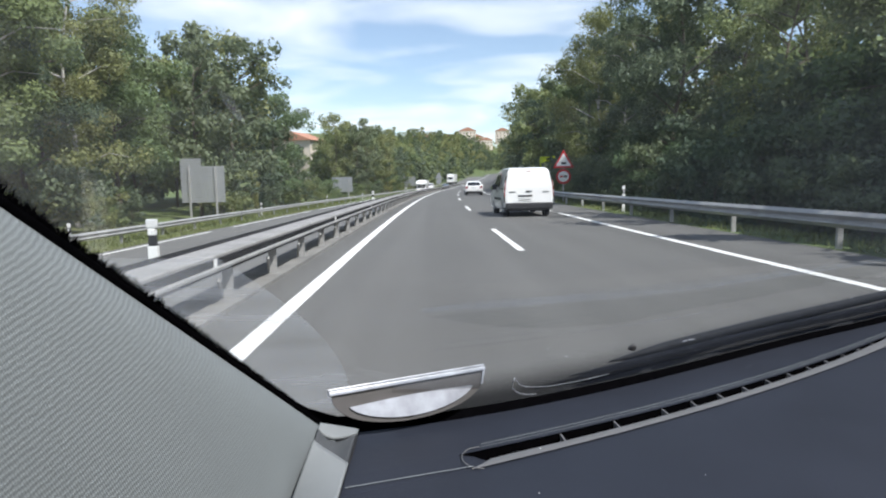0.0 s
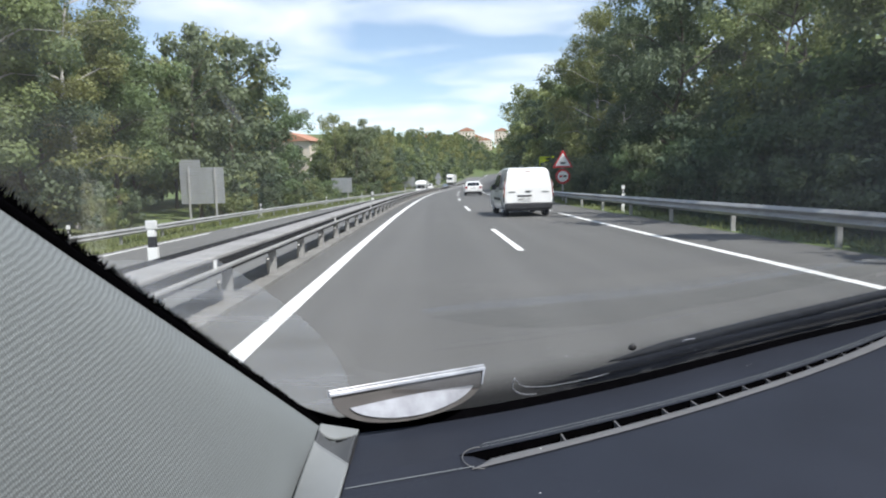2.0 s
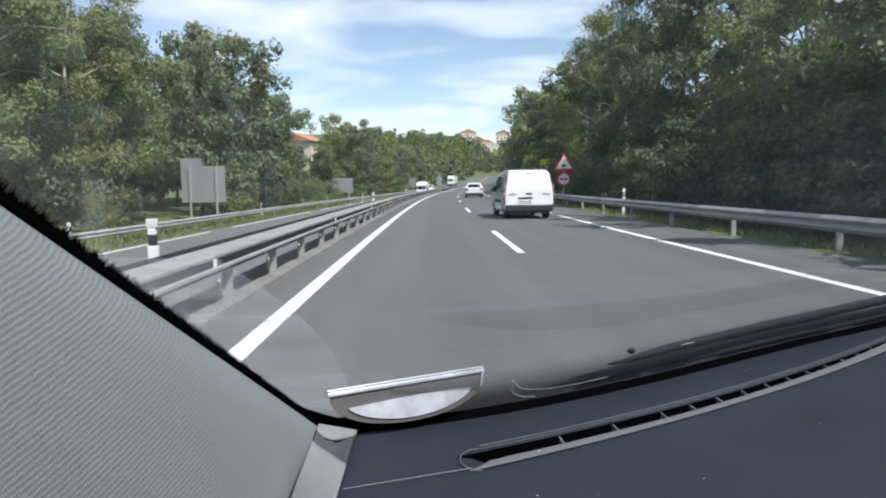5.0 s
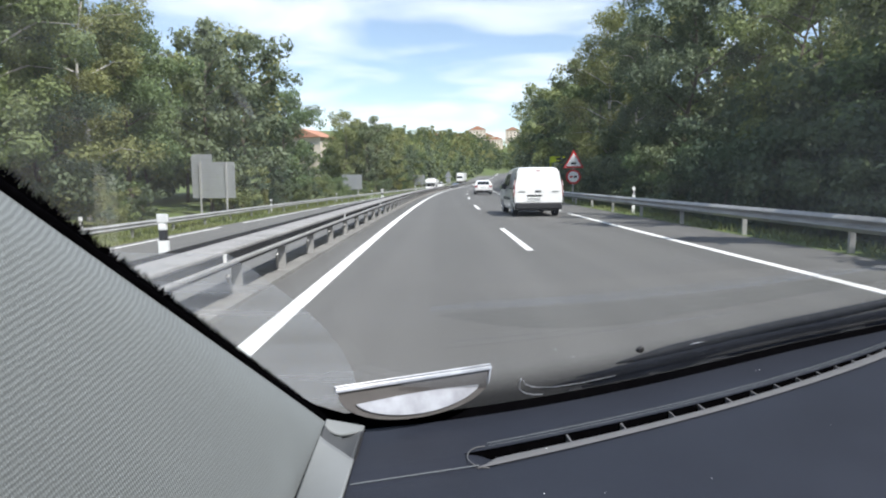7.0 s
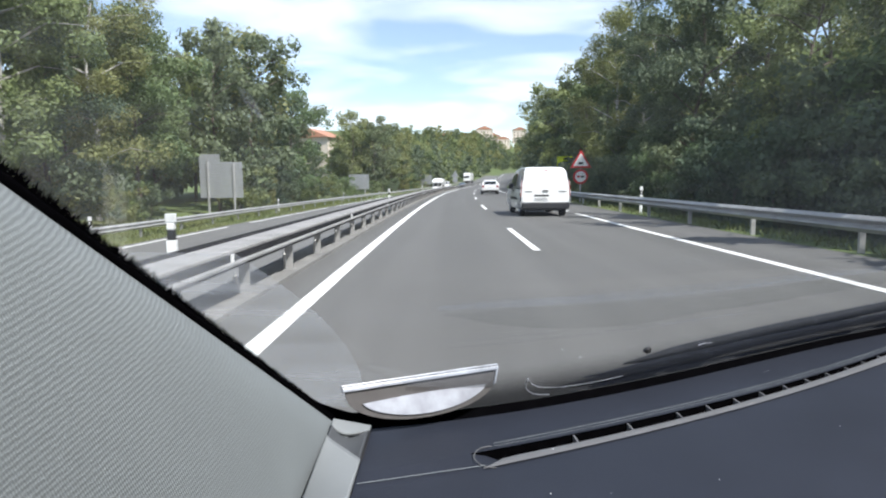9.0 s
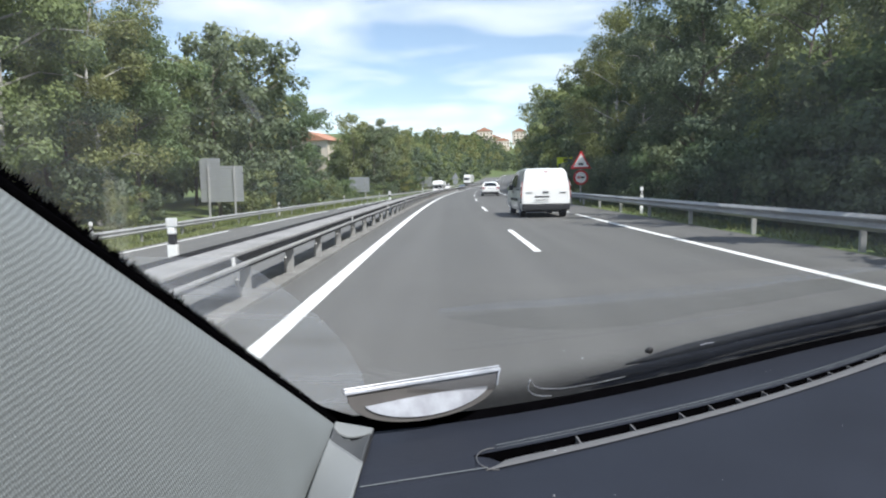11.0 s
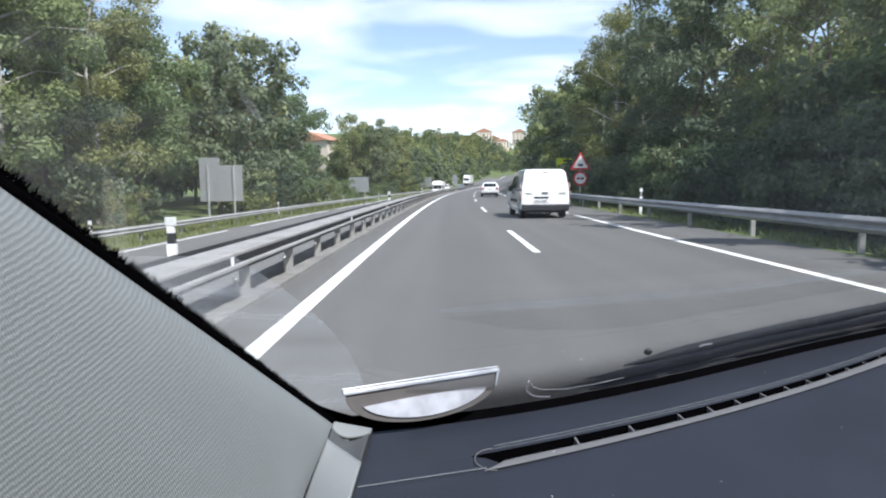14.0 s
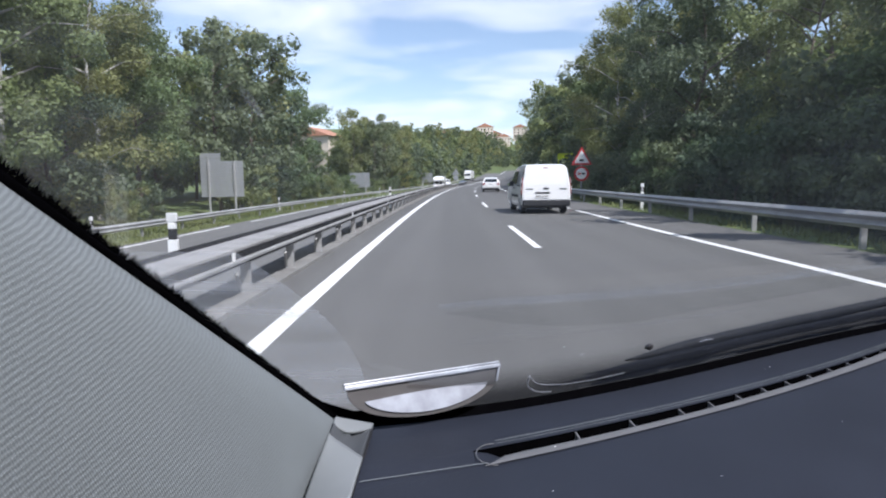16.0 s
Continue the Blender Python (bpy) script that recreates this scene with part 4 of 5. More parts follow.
# ---------- trees ----------
def tree_data(seed, height, spread, leaves, leaf, low=0.18, limbs=13, clumps=3, tight=1.0):
    """Trunk and limbs, and a crown of leaf blades gathered in clumps on the limbs."""
    rnd = random.Random(seed)
    bm = bmesh.new()
    pts = [Vector((0, 0, -0.4))]
    for i in range(1, 7):
        pts.append(Vector((rnd.uniform(-0.25, 0.25) * i * 0.4, rnd.uniform(-0.25, 0.25) * i * 0.4, height * 0.93 * i / 6)))
    r = height * 0.0115
    for i, (a, b) in enumerate(zip(pts, pts[1:])):
        cyl(bm, a, b, r * (1 - i / 6.5), r * (1 - (i + 1) / 6.5), 7)

    def spine(f):
        f = max(0, min(0.999, f)) * 6
        i = int(f)
        return pts[i].lerp(pts[i + 1], f - i)
    centres = []
    for k in range(limbs):
        f = low + (0.97 - low) * (k + rnd.random() * 0.6) / limbs
        a = k * 2.4 + rnd.uniform(-0.5, 0.5)
        shape = math.sin(math.pi * min(1, 0.18 + 0.82 * (1 - f) ** 0.8 + 0.05)) ** 0.6 if f > 0.5 else 0.75 + 0.25 * rnd.random()
        reach = spread * shape * rnd.uniform(0.6, 1.1)
        base = spine(f * 0.9)
        tip = base + Vector((math.cos(a) * reach, math.sin(a) * reach, rnd.uniform(0.05, 0.4) * reach + 0.3))
        mid = base.lerp(tip, 0.55) + Vector((0, 0, 0.15 * reach))
        cyl(bm, base, mid, r * 0.32, r * 0.2, 5)
        cyl(bm, mid, tip, r * 0.2, r * 0.05, 5)
        for c in range(clumps):
            w = 0.35 + 0.65 * (c + rnd.random() * 0.7) / clumps
            p = base.lerp(mid, w / 0.55) if w < 0.55 else mid.lerp(tip, (w - 0.55) / 0.45)
            centres.append((p + Vector([rnd.uniform(-0.75, 0.75) for _ in range(3)]), rnd.uniform(0.65, 1.25) * spread * 0.33 * tight))
    for c in range(4):
        centres.append((spine(0.9 + 0.1 * rnd.random()) + Vector((rnd.uniform(-.6, .6), rnd.uniform(-.6, .6), rnd.uniform(-.2, .6))), spread * 0.27))
    wood = bpy.data.meshes.new("trunk")
    bm.to_mesh(wood)
    bm.free()
    g = np.random.default_rng(seed)
    wts = np.array([c[1] ** 2 for c in centres])
    which = g.choice(len(centres), leaves, p=wts / wts.sum())
    cen = np.array([c[0][:] for c in centres])[which]
    rad = np.array([c[1] for c in centres])[which]
    d = g.normal(size=(leaves, 3))
    d /= np.linalg.norm(d, axis=1)[:, None]
    d[:, 2] *= 0.75
    pos = cen + d * (rad * g.uniform(0.45, 1.12, leaves))[:, None]
    pos[:, 2] = np.maximum(pos[:, 2], 0.1)
    # blades lie roughly across the outward way, with a droop
    nrm = d + g.normal(size=(leaves, 3)) * 0.45 + np.array([0, 0, 0.35])
    nrm /= np.linalg.norm(nrm, axis=1)[:, None]
    t = np.cross(nrm, g.normal(size=(leaves, 3)))
    t /= np.linalg.norm(t, axis=1)[:, None] + 1e-9
    b = np.cross(nrm, t)
    s = (leaf * g.uniform(0.6, 1.4, leaves))[:, None]
    v = np.empty((leaves, 4, 3))
    v[:, 0] = pos - t * s * 0.62
    v[:, 1] = pos + b * s * 0.36 - nrm * s * 0.10
    v[:, 2] = pos + t * s * 0.62 - nrm * s * 0.06
    v[:, 3] = pos - b * s * 0.36 - nrm * s * 0.10
    crown = bpy.data.meshes.new("crown")
    crown.vertices.add(leaves * 4)
    crown.vertices.foreach_set("co", v.reshape(-1))
    crown.loops.add(leaves * 4)
    crown.loops.foreach_set("vertex_index", np.arange(leaves * 4, dtype=np.int32))
    crown.polygons.add(leaves)
    crown.polygons.foreach_set("loop_start", np.arange(0, leaves * 4, 4, dtype=np.int32))
    crown.update(calc_edges=True)
    return wood, crown


def with_mat(data, material):
    c = data.copy()
    c.materials.clear()
    c.materials.append(material)
    return c


NEAR_TREES, FAR_TREES, MASS_TREES, DISTANT_TREES, SHRUBS = [], [], [], [], []
for k, (h, sp, lf) in enumerate(((14.5, 3.6, M_LEAF), (13.2, 3.3, M_LEAFDARK), (15.5, 3.9, M_LEAFOLIVE), (12.0, 3.2, M_LEAF), (14.0, 3.0, M_LEAFDARK))):
    wood, crown = tree_data(11 + k, h, sp, 24000, 0.130, low=0.26, limbs=17, clumps=6, tight=0.62)
    NEAR_TREES.append((with_mat(wood, M_BARK if k % 2 else M_BARKPALE), with_mat(crown, lf)))
    wood, crown = tree_data(91 + k, h, sp * 1.15, 900, 0.80, low=0.06, limbs=12)
    MASS_TREES.append((wood, crown))
    wood, crown = tree_data(41 + k, h, sp * 1.1, 4300, 0.29, limbs=13, clumps=4, tight=0.75)
    FAR_TREES.append((with_mat(wood, M_BARK), with_mat(crown, lf)))
    DISTANT_TREES.append(tree_data(121 + k, h, sp * 1.15, 360, 1.25, low=0.06, limbs=9))
for k, lf in enumerate((M_LEAF, M_LEAFDARK, M_LEAFOLIVE)):
    wood, crown = tree_data(71 + k, 2.6, 1.7, 2400, 0.15, low=0.05, limbs=9, clumps=3, tight=0.8)
    SHRUBS.append((with_mat(wood, M_BARK), with_mat(crown, lf)))
UNDERGROWTH = []
for k, lf in enumerate((M_LEAF, M_LEAFDARK)):
    wood, crown = tree_data(81 + k, 4.2, 2.3, 4200, 0.17, low=0.05, limbs=12, clumps=4, tight=0.8)
    UNDERGROWTH.append((with_mat(wood, M_BARK), with_mat(crown, lf)))

TREE_WORDS = ("tall leafy green roadside tree", "dark green broadleaved roadside tree", "olive-green broadleaved roadside tree turning yellow", "fresh green leafy roadside tree",
              "slim dark green roadside tree")


def plant(kind, k, u, y, z, scale, rnd, name, label, category, group):
    wood, crown = kind[k]
    root = new(name, wood)
    tagged(root, label, category, group)
    root.matrix_basis = Matrix.Translation((bend(y) + u, y, z)) @ pose(0, 0, 0, rnd.uniform(-3, 3), rnd.uniform(-3, 3), rnd.uniform(0, 360)) @ Matrix.Diagonal((scale * rnd.uniform(0.9, 1.1), scale * rnd.uniform(0.9, 1.1), scale, 1))
    c = new("crown", crown)
    c.parent = root
    return root


def wood_mass(places, kinds, name, label):
    """Crowns too far off to count, joined into one mesh."""
    rnd = random.Random(8)
    vs, mats = [], []
    for (u, y, z, sc) in places:
        k = rnd.randrange(len(kinds))
        me = kinds[k][1]
        co = np.empty(len(me.vertices) * 3)
        me.vertices.foreach_get("co", co)
        co = co.reshape(-1, 3) * sc
        a = rnd.uniform(0, 6.28)
        rot = np.array(((math.cos(a), -math.sin(a), 0), (math.sin(a), math.cos(a), 0), (0, 0, 1)))
        vs.append(co @ rot.T + np.array((bend(y) + u, y, z)))
        mats.append(np.full(len(me.polygons), k % 3, dtype=np.int32))
    v, mi = np.concatenate(vs), np.concatenate(mats)
    n = len(v) // 4
    me = bpy.data.meshes.new(name)
    me.vertices.add(n * 4)
    me.vertices.foreach_set("co", v.reshape(-1))
    me.loops.add(n * 4)
    me.loops.foreach_set("vertex_index", np.arange(n * 4, dtype=np.int32))
    me.polygons.add(n)
    me.polygons.foreach_set("loop_start", np.arange(0, n * 4, 4, dtype=np.int32))
    me.polygons.foreach_set("material_index", mi)
    for lf in (M_LEAF, M_LEAFDARK, M_LEAFOLIVE):
        me.materials.append(lf)
    me.update(calc_edges=True)
    return tagged(new(name, me), label, "woodland", kind="stuff")


def forest():
    rnd = random.Random(5)
    back = []
    for side, start, base, rows, grp in ((-1, 6, 18.0, ((0, 4.4), (4.5, 5.0), (9.0, 4.5), (15.0, 5.0)), "trees of the wood beyond the opposite carriageway"),
                                         (1, -24, 12.9, ((0, 5.3), (5.0, 6.0), (10.5, 4.0), (17.0, 5.0)), "trees of the wood beside the hard shoulder")):
        for ri, (off, step) in enumerate(rows):
            y = start
            while y < 250:
                u = side * (base + off + rnd.uniform(-0.9, 0.9))
                if side < 0 and (72 < y < 116 or (ri == 0 and 37 < y < 46)):
                    y += step
                    continue
                if side > 0 and ri == 1 and y < 30:
                    y += step
                    continue
                near = 13 < y < (50 if side > 0 else 46) and ri == 0
                k = rnd.randrange(5)
                if side > 0 and k == 2 and y < 40:
                    k = 1
                sc = rnd.uniform(0.86, 1.12) if side < 0 else rnd.uniform(0.76, 1.16)
                if side > 0:
                    sc *= 1.02 if y < 26 else (1.12 if y < 60 else 1.06)
                    if y < 24:
                        u += 1.2
                    if y > 110:
                        sc *= 0.9
                else:
                    sc *= 1.06 if y < 40 else (1.0 if y < 150 else 0.9)
                if ri > 1:
                    sc *= (0.5 if y < 40 else 0.66) if side > 0 else 0.72
                # right-hand trees near and behind the eye are unseen, added to shade the rail
                if ri > 1 or y > 185 or y < 12:
                    back.append((u, y, ground_z(u, y) - 0.1, sc))
                else:
                    plant(NEAR_TREES if near else FAR_TREES, k, u, y, ground_z(u, y) - 0.1, sc, rnd, "tree", TREE_WORDS[k], "tree", grp)
                y += step * rnd.uniform(0.8, 1.25) * (1.3 if y > 120 else 1.4 if side > 0 and ri == 0 and 12 < y < 44 else 1.0)
        y = max(start, 2)
        while y < 170:
            u = side * (base - (1.0 if side < 0 else 1.9) + rnd.uniform(-0.7, 0.9))
            k = rnd.choice((0, 1, 1, 2)) if side < 0 else rnd.choice((0, 1, 1, 1))
            if side < 0 and 36.5 < y < 45:
                y += 2.2
                continue
            plant(SHRUBS, k, u, y, ground_z(u, y) - 0.1, rnd.uniform(0.55, 1.2), rnd, "bush", ("green leafy bush at the wood's edge", "dark green bush at the wood's edge", "olive bush at the wood's edge")[k], "bush",
                  "bushes along the wood's edge")
            y += rnd.uniform(1.8, 3.0) * (1 if y < 90 else 1.8)
    y = 3.0
    while y < 84:
        for off, lo, hi in ((12.0, 0.55, 0.85), (14.4, 0.8, 1.25)):
            # mostly the dark leaf, which puts shade into the wood's foot by colour
            u, k = off + rnd.uniform(-0.6, 0.6), 1 if rnd.random() < 0.92 else 0
            plant(UNDERGROWTH, k, u, y + rnd.uniform(-0.6, 0.6), ground_z(u, y) - 0.15, rnd.uniform(lo, hi), rnd, "bush", ("green leafy bush in the wood's undergrowth", "tall dark green bush in the wood's undergrowth")[k], "bush",
                  "bushes of the wood's undergrowth")
        y += rnd.uniform(1.9, 2.7) * (1 if y < 50 else 1.5)
    wood_mass(back, MASS_TREES, "back_woodland", "green broadleaved wood behind the roadside trees, with unseen added shade trees")
    far = []
    for y in range(255, 660, 9):
        for u in (-60, -46, -32, -17, 15, 27, 40, 54) if y < 420 else range(-140, 110, 9):
            uu, yy = u + rnd.uniform(-5, 5), y + rnd.uniform(-5, 5)
            far.append((uu, yy, max(ground_z(uu, yy), hill_z(bend(yy) + uu, yy)) - 0.6, rnd.uniform(0.38, 0.92)))
    wood_mass(far, DISTANT_TREES, "far_woodland", "wooded slopes far ahead below the hill")


def hill_z(x, y):
    return 30 * math.exp(-((x - bend(655) + 35) / 160) ** 2 - ((y - 680) / 90) ** 2) + 10 if y > 480 else -50


forest()


def grass():
    g = np.random.default_rng(3)
    verts, faces = [], []
    for u0, u1, y0, y1, n, h in ((-17.0, -13.7, 9, 95, 12000, 0.30), (-13.6, -12.4, 7, 80, 7000, 0.12), (7.5, 11.0, 5, 60, 3500, 0.16)):
        for _ in range(n):
            u, y = g.uniform(u0, u1), y0 + (y1 - y0) * g.random() ** 1.6
            z = ground_z(u, y)
            a, s, hh = g.uniform(0, 6.3), g.uniform(0.02, 0.05), h * g.uniform(0.4, 1.3)
            x = bend(y) + u
            lx, ly = g.normal(0, 0.08, 2)
            i = len(verts)
            verts += [(x - s * math.cos(a), y - s * math.sin(a), z - 0.02), (x + s * math.cos(a), y + s * math.sin(a), z - 0.02), (x + lx, y + ly, z + hh)]
            faces.append((i, i + 1, i + 2))
    ob = raw("grass", verts, faces, M_GRASS)
    tagged(ob, "rough green and yellowing verge grass", "grass", kind="stuff")


grass()


# ---------- houses on the hill ----------
def house(m, w, d, h, label):
    s = thing("house", m, label, "house", "houses on the far hill")
    walls = part("wall", boxbm((-w / 2, -d / 2, -4), (w / 2, d / 2, h)), M_WALLCREAM, s)
    part("roof", prism(((-w / 2 - 0.6, h), (w / 2 + 0.6, h), (0, h + w * 0.22)), "y", -d / 2 - 0.6, d / 2 + 0.6), M_ROOFTILE, s, "orange tiled roof")
    nx = max(2, int(w / 3.2))
    for fl in range(int(h // 2.9)):
        for k in range(nx):
            x = -w / 2 + w * (k + 0.5) / nx
            z = 0.9 + fl * 2.9
            win = part("window", boxbm((x - 0.55, -d / 2 - 0.03, z), (x + 0.55, -d / 2 + 0.05, z + 1.4)), M_CARGLASS, s)
            part("sill", boxbm((x - 0.7, -d / 2 - 0.16, z - 0.1), (x + 0.7, -d / 2 - 0.01, z)), M_CONCRETE, win)
    return s


HOUSES = ((-34, 640, 16, 10), (-16, 650, 14, 7), (2, 660, 18, 10), (22, 648, 13, 7), (-55, 655, 12, 7), (40, 668, 15, 10), (8, 690, 20, 13))
for k, (u, y, w, h) in enumerate(HOUSES):
    house(pose(bend(y) + u - 40, y, 38 + (k % 3) * 4, 0, 0, -14 + 9 * (k % 4)), w, 11, h, "cream house with an orange tiled roof on the hill")
ob = raw("hill", [(x, y, hill_z(x, y)) for x in range(-260, 460, 12) for y in range(481, 901, 12)], grid_faces(60, 35), M_GROUND, smooth=True)
tagged(ob, "green hill that carries the far houses", "hill", kind="structure")
house(pose(-25.5, 132, 4.4, 0, 0, -16), 9, 8, 6.2, "cream house with an orange roof among the trees")


# ---------- inside of the car ----------
DZ = 1.09


def curve(a, b, c, x, end=0.62):
    """A parabola of the plan that runs on straight past its end."""
    e = min(x, end)
    return a + b * e + c * e * e + 0.60 * (x - e)


def c_edge(x):
    e = min(x, 0.62)
    return 0.5505 + 0.2735 * e + 0.6798 * e * e - 0.5716 * e ** 3 + 0.50 * (x - e)


def c_vent(x):
    return curve(0.4651, 0.3643, 0.2455, x)


def c_lip(x):
    return curve(0.4366, 0.3854, 0.2317, x)


def c_lip_in(x):
    return curve(0.445, 0.3648, 0.2783, x)


def c_line(x):
    return c_vent(x) + 0.009


DX0, DX1, VX0, VS0 = -0.062, 1.35, 0.036, 0.026


def strip(name, fa, fb, za, zb, x0, x1, material, parent, label="", nx=80, nv=2, thick=0.0, crown=0.0, smooth=True):
    """A strip between two curves of the plan, pushed down by thick."""
    verts = []
    for i in range(nx):
        x = x0 + (x1 - x0) * i / (nx - 1)
        for j in range(nv):
            f = j / (nv - 1)
            verts.append((x, fa(x) + (fb(x) - fa(x)) * f, za + (zb - za) * f + crown * 4 * f * (1 - f)))
    ob = raw(name, verts, grid_faces(nx, nv), material, parent, label, smooth)
    if thick:
        md = ob.modifiers.new("thickness", "SOLIDIFY")
        md.thickness, md.offset = thick, 1
    return ob


def front_edge(x):
    return 0.26 + 0.25 * x


def dashboard():
    d = thing("dashboard", pose(0, 0, 0), "dark blue-grey grained plastic dashboard with a long demister vent", "dashboard")
    strip("rear_deck", c_edge, c_vent, DZ - 0.004, DZ, DX0, DX1, M_DASH, d, nv=4)
    strip("end_deck", c_vent, c_lip, DZ, DZ, DX0, VS0, M_DASH, d, nx=16)
    strip("end_deck", c_lip_in, c_lip, DZ, DZ, VS0, VX0, M_DASH, d, nx=6)
    ramp = [(x, f(x), z) for x, z in ((VS0, DZ - 0.0005), (VS0 + 0.012, DZ - 0.004), (VS0 + 0.038, DZ - 0.0175)) for f in (c_vent, c_lip_in)]
    raw("slot_ramp", ramp, grid_faces(3, 2), M_DASH, d, "dark ramp at the slot's end", True)
    strip("top_pad", c_lip, front_edge, DZ, DZ + 0.004, DX0, DX1, M_DASH, d, nv=8, crown=0.004)
    strip("front_roll", front_edge, lambda x: front_edge(x) - 0.08, DZ + 0.004, DZ - 0.30, DX0, DX1, M_DASH, d, nv=6)
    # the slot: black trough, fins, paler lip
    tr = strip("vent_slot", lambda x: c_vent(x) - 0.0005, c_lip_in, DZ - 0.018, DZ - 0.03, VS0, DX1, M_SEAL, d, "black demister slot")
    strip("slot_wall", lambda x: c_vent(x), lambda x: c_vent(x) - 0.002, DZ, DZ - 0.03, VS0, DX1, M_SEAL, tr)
    strip("vent_lip", lambda x: c_lip(x) - 0.005 + (c_lip_in(x) - c_lip(x) + 0.005) * min(1.0, max(0.0, x - VX0 + 0.002) / 0.02) ** 0.5, lambda x: c_lip(x) - 0.005, DZ + 0.0012, DZ + 0.0018, VX0 - 0.002, DX1, M_DASHGREY, d, "paler grey vent lip", nv=4, crown=0.0008)
    strip("trim_line", lambda x: c_line(x) + 0.0005, lambda x: c_line(x) - 0.0005, DZ + 0.0012, DZ + 0.0012, VX0 + 0.01, DX1, M_TRIM, d, "fine pale line")
    strip("trim_line", lambda x: c_vent(x) + 0.0036, lambda x: c_vent(x) + 0.0028, DZ + 0.0014, DZ + 0.0014, VX0 + 0.01, DX1, M_TRIM, d)
    strip("seam", lambda x: 0.4415 + 0.28 * x, lambda x: 0.4403 + 0.28 * x, DZ + 0.0015, DZ + 0.0015, DX0 + 0.002, VX0, M_TRIM, d, "pale seam", nx=12)
    x = 0.119
    for k in range(30):
        y0, y1 = c_vent(x), c_lip_in(x)
        part("fin", prism(((x - 0.0018, y0), (x - 0.0002, y0), (x + 0.0008, y1), (x - 0.0008, y1)), "z", DZ - 0.02, DZ - 0.001), M_DASHGREY, d)
        x += 0.055 if k < 2 else 0.036
    part("end_wall", prism(((DX0 - 0.001, c_edge(DX0)), (DX0 + 0.001, c_edge(DX0)), (DX0 + 0.001, 0.25), (DX0 - 0.001, 0.25)), "z", DZ - 0.3, DZ - 0.001), M_BLACK, d)
    # rounded bezel round the slot's end
    ya, yb = c_vent(VX0 + 0.01) + 0.003, c_lip(VX0) - 0.004
    vs, k = [], 6
    for i in range(25):
        a = math.pi * i / 24
        c = Vector((VX0 + 0.008 - 0.016 * math.sin(a), (ya + yb) / 2 + (ya - yb) / 2 * math.cos(a), DZ + 0.0012))
        n = Vector((-math.sin(a), math.cos(a), 0))
        vs += [c + n * 0.00045 * math.cos(2 * math.pi * j / k) + Vector((0, 0, 0.00045 * math.sin(2 * math.pi * j / k))) for j in range(k)]
    raw("bezel", vs, [(i * k + j, i * k + (j + 1) % k, (i + 1) * k + (j + 1) % k, (i + 1) * k + j) for i in range(24) for j in range(k)], M_DASHGREY, d, "fine grey bezel", True)
    # dust specks
    rnd = random.Random(9)
    verts, faces = [], []
    for _ in range(24):
        x = rnd.uniform(0.0, 0.75)
        y = rnd.uniform(front_edge(x) + 0.05, c_edge(x) - 0.02)
        if c_lip(x) - 0.004 < y < c_vent(x) + 0.004:
            continue
        z, s = DZ + 0.0075 if y < c_lip(x) else DZ + 0.0015, rnd.uniform(0.0003, 0.0008)
        i = len(verts)
        verts += [(x - s, y, z), (x, y - s * 0.7, z), (x + s, y, z), (x, y + s * 0.7, z), (x, y, z + s)]
        faces += [(i, i + 1, i + 4), (i + 1, i + 2, i + 4), (i + 2, i + 3, i + 4), (i + 3, i, i + 4)]
    dust = raw("dust", verts, faces, M_WHITE, d, "pale dust specks")
    dust["kind"] = "stuff"
    return d


PA, PB = Vector((-0.079, 0.520, 1.095)), Vector((-0.1905, 0.270, 1.3165))
P_DIR = (PB - PA)
P_DOWN = Vector((-0.10, -0.10, -1.0)).normalized()
P_NRM = P_DIR.cross(P_DOWN).normalized()
if P_NRM.dot(Vector((0, 0, 1.31)) - PA) < 0:
    P_NRM.negate()
P_OUT = (P_DIR.normalized().cross(P_NRM))
if P_OUT.z < 0:
    P_OUT.negate()


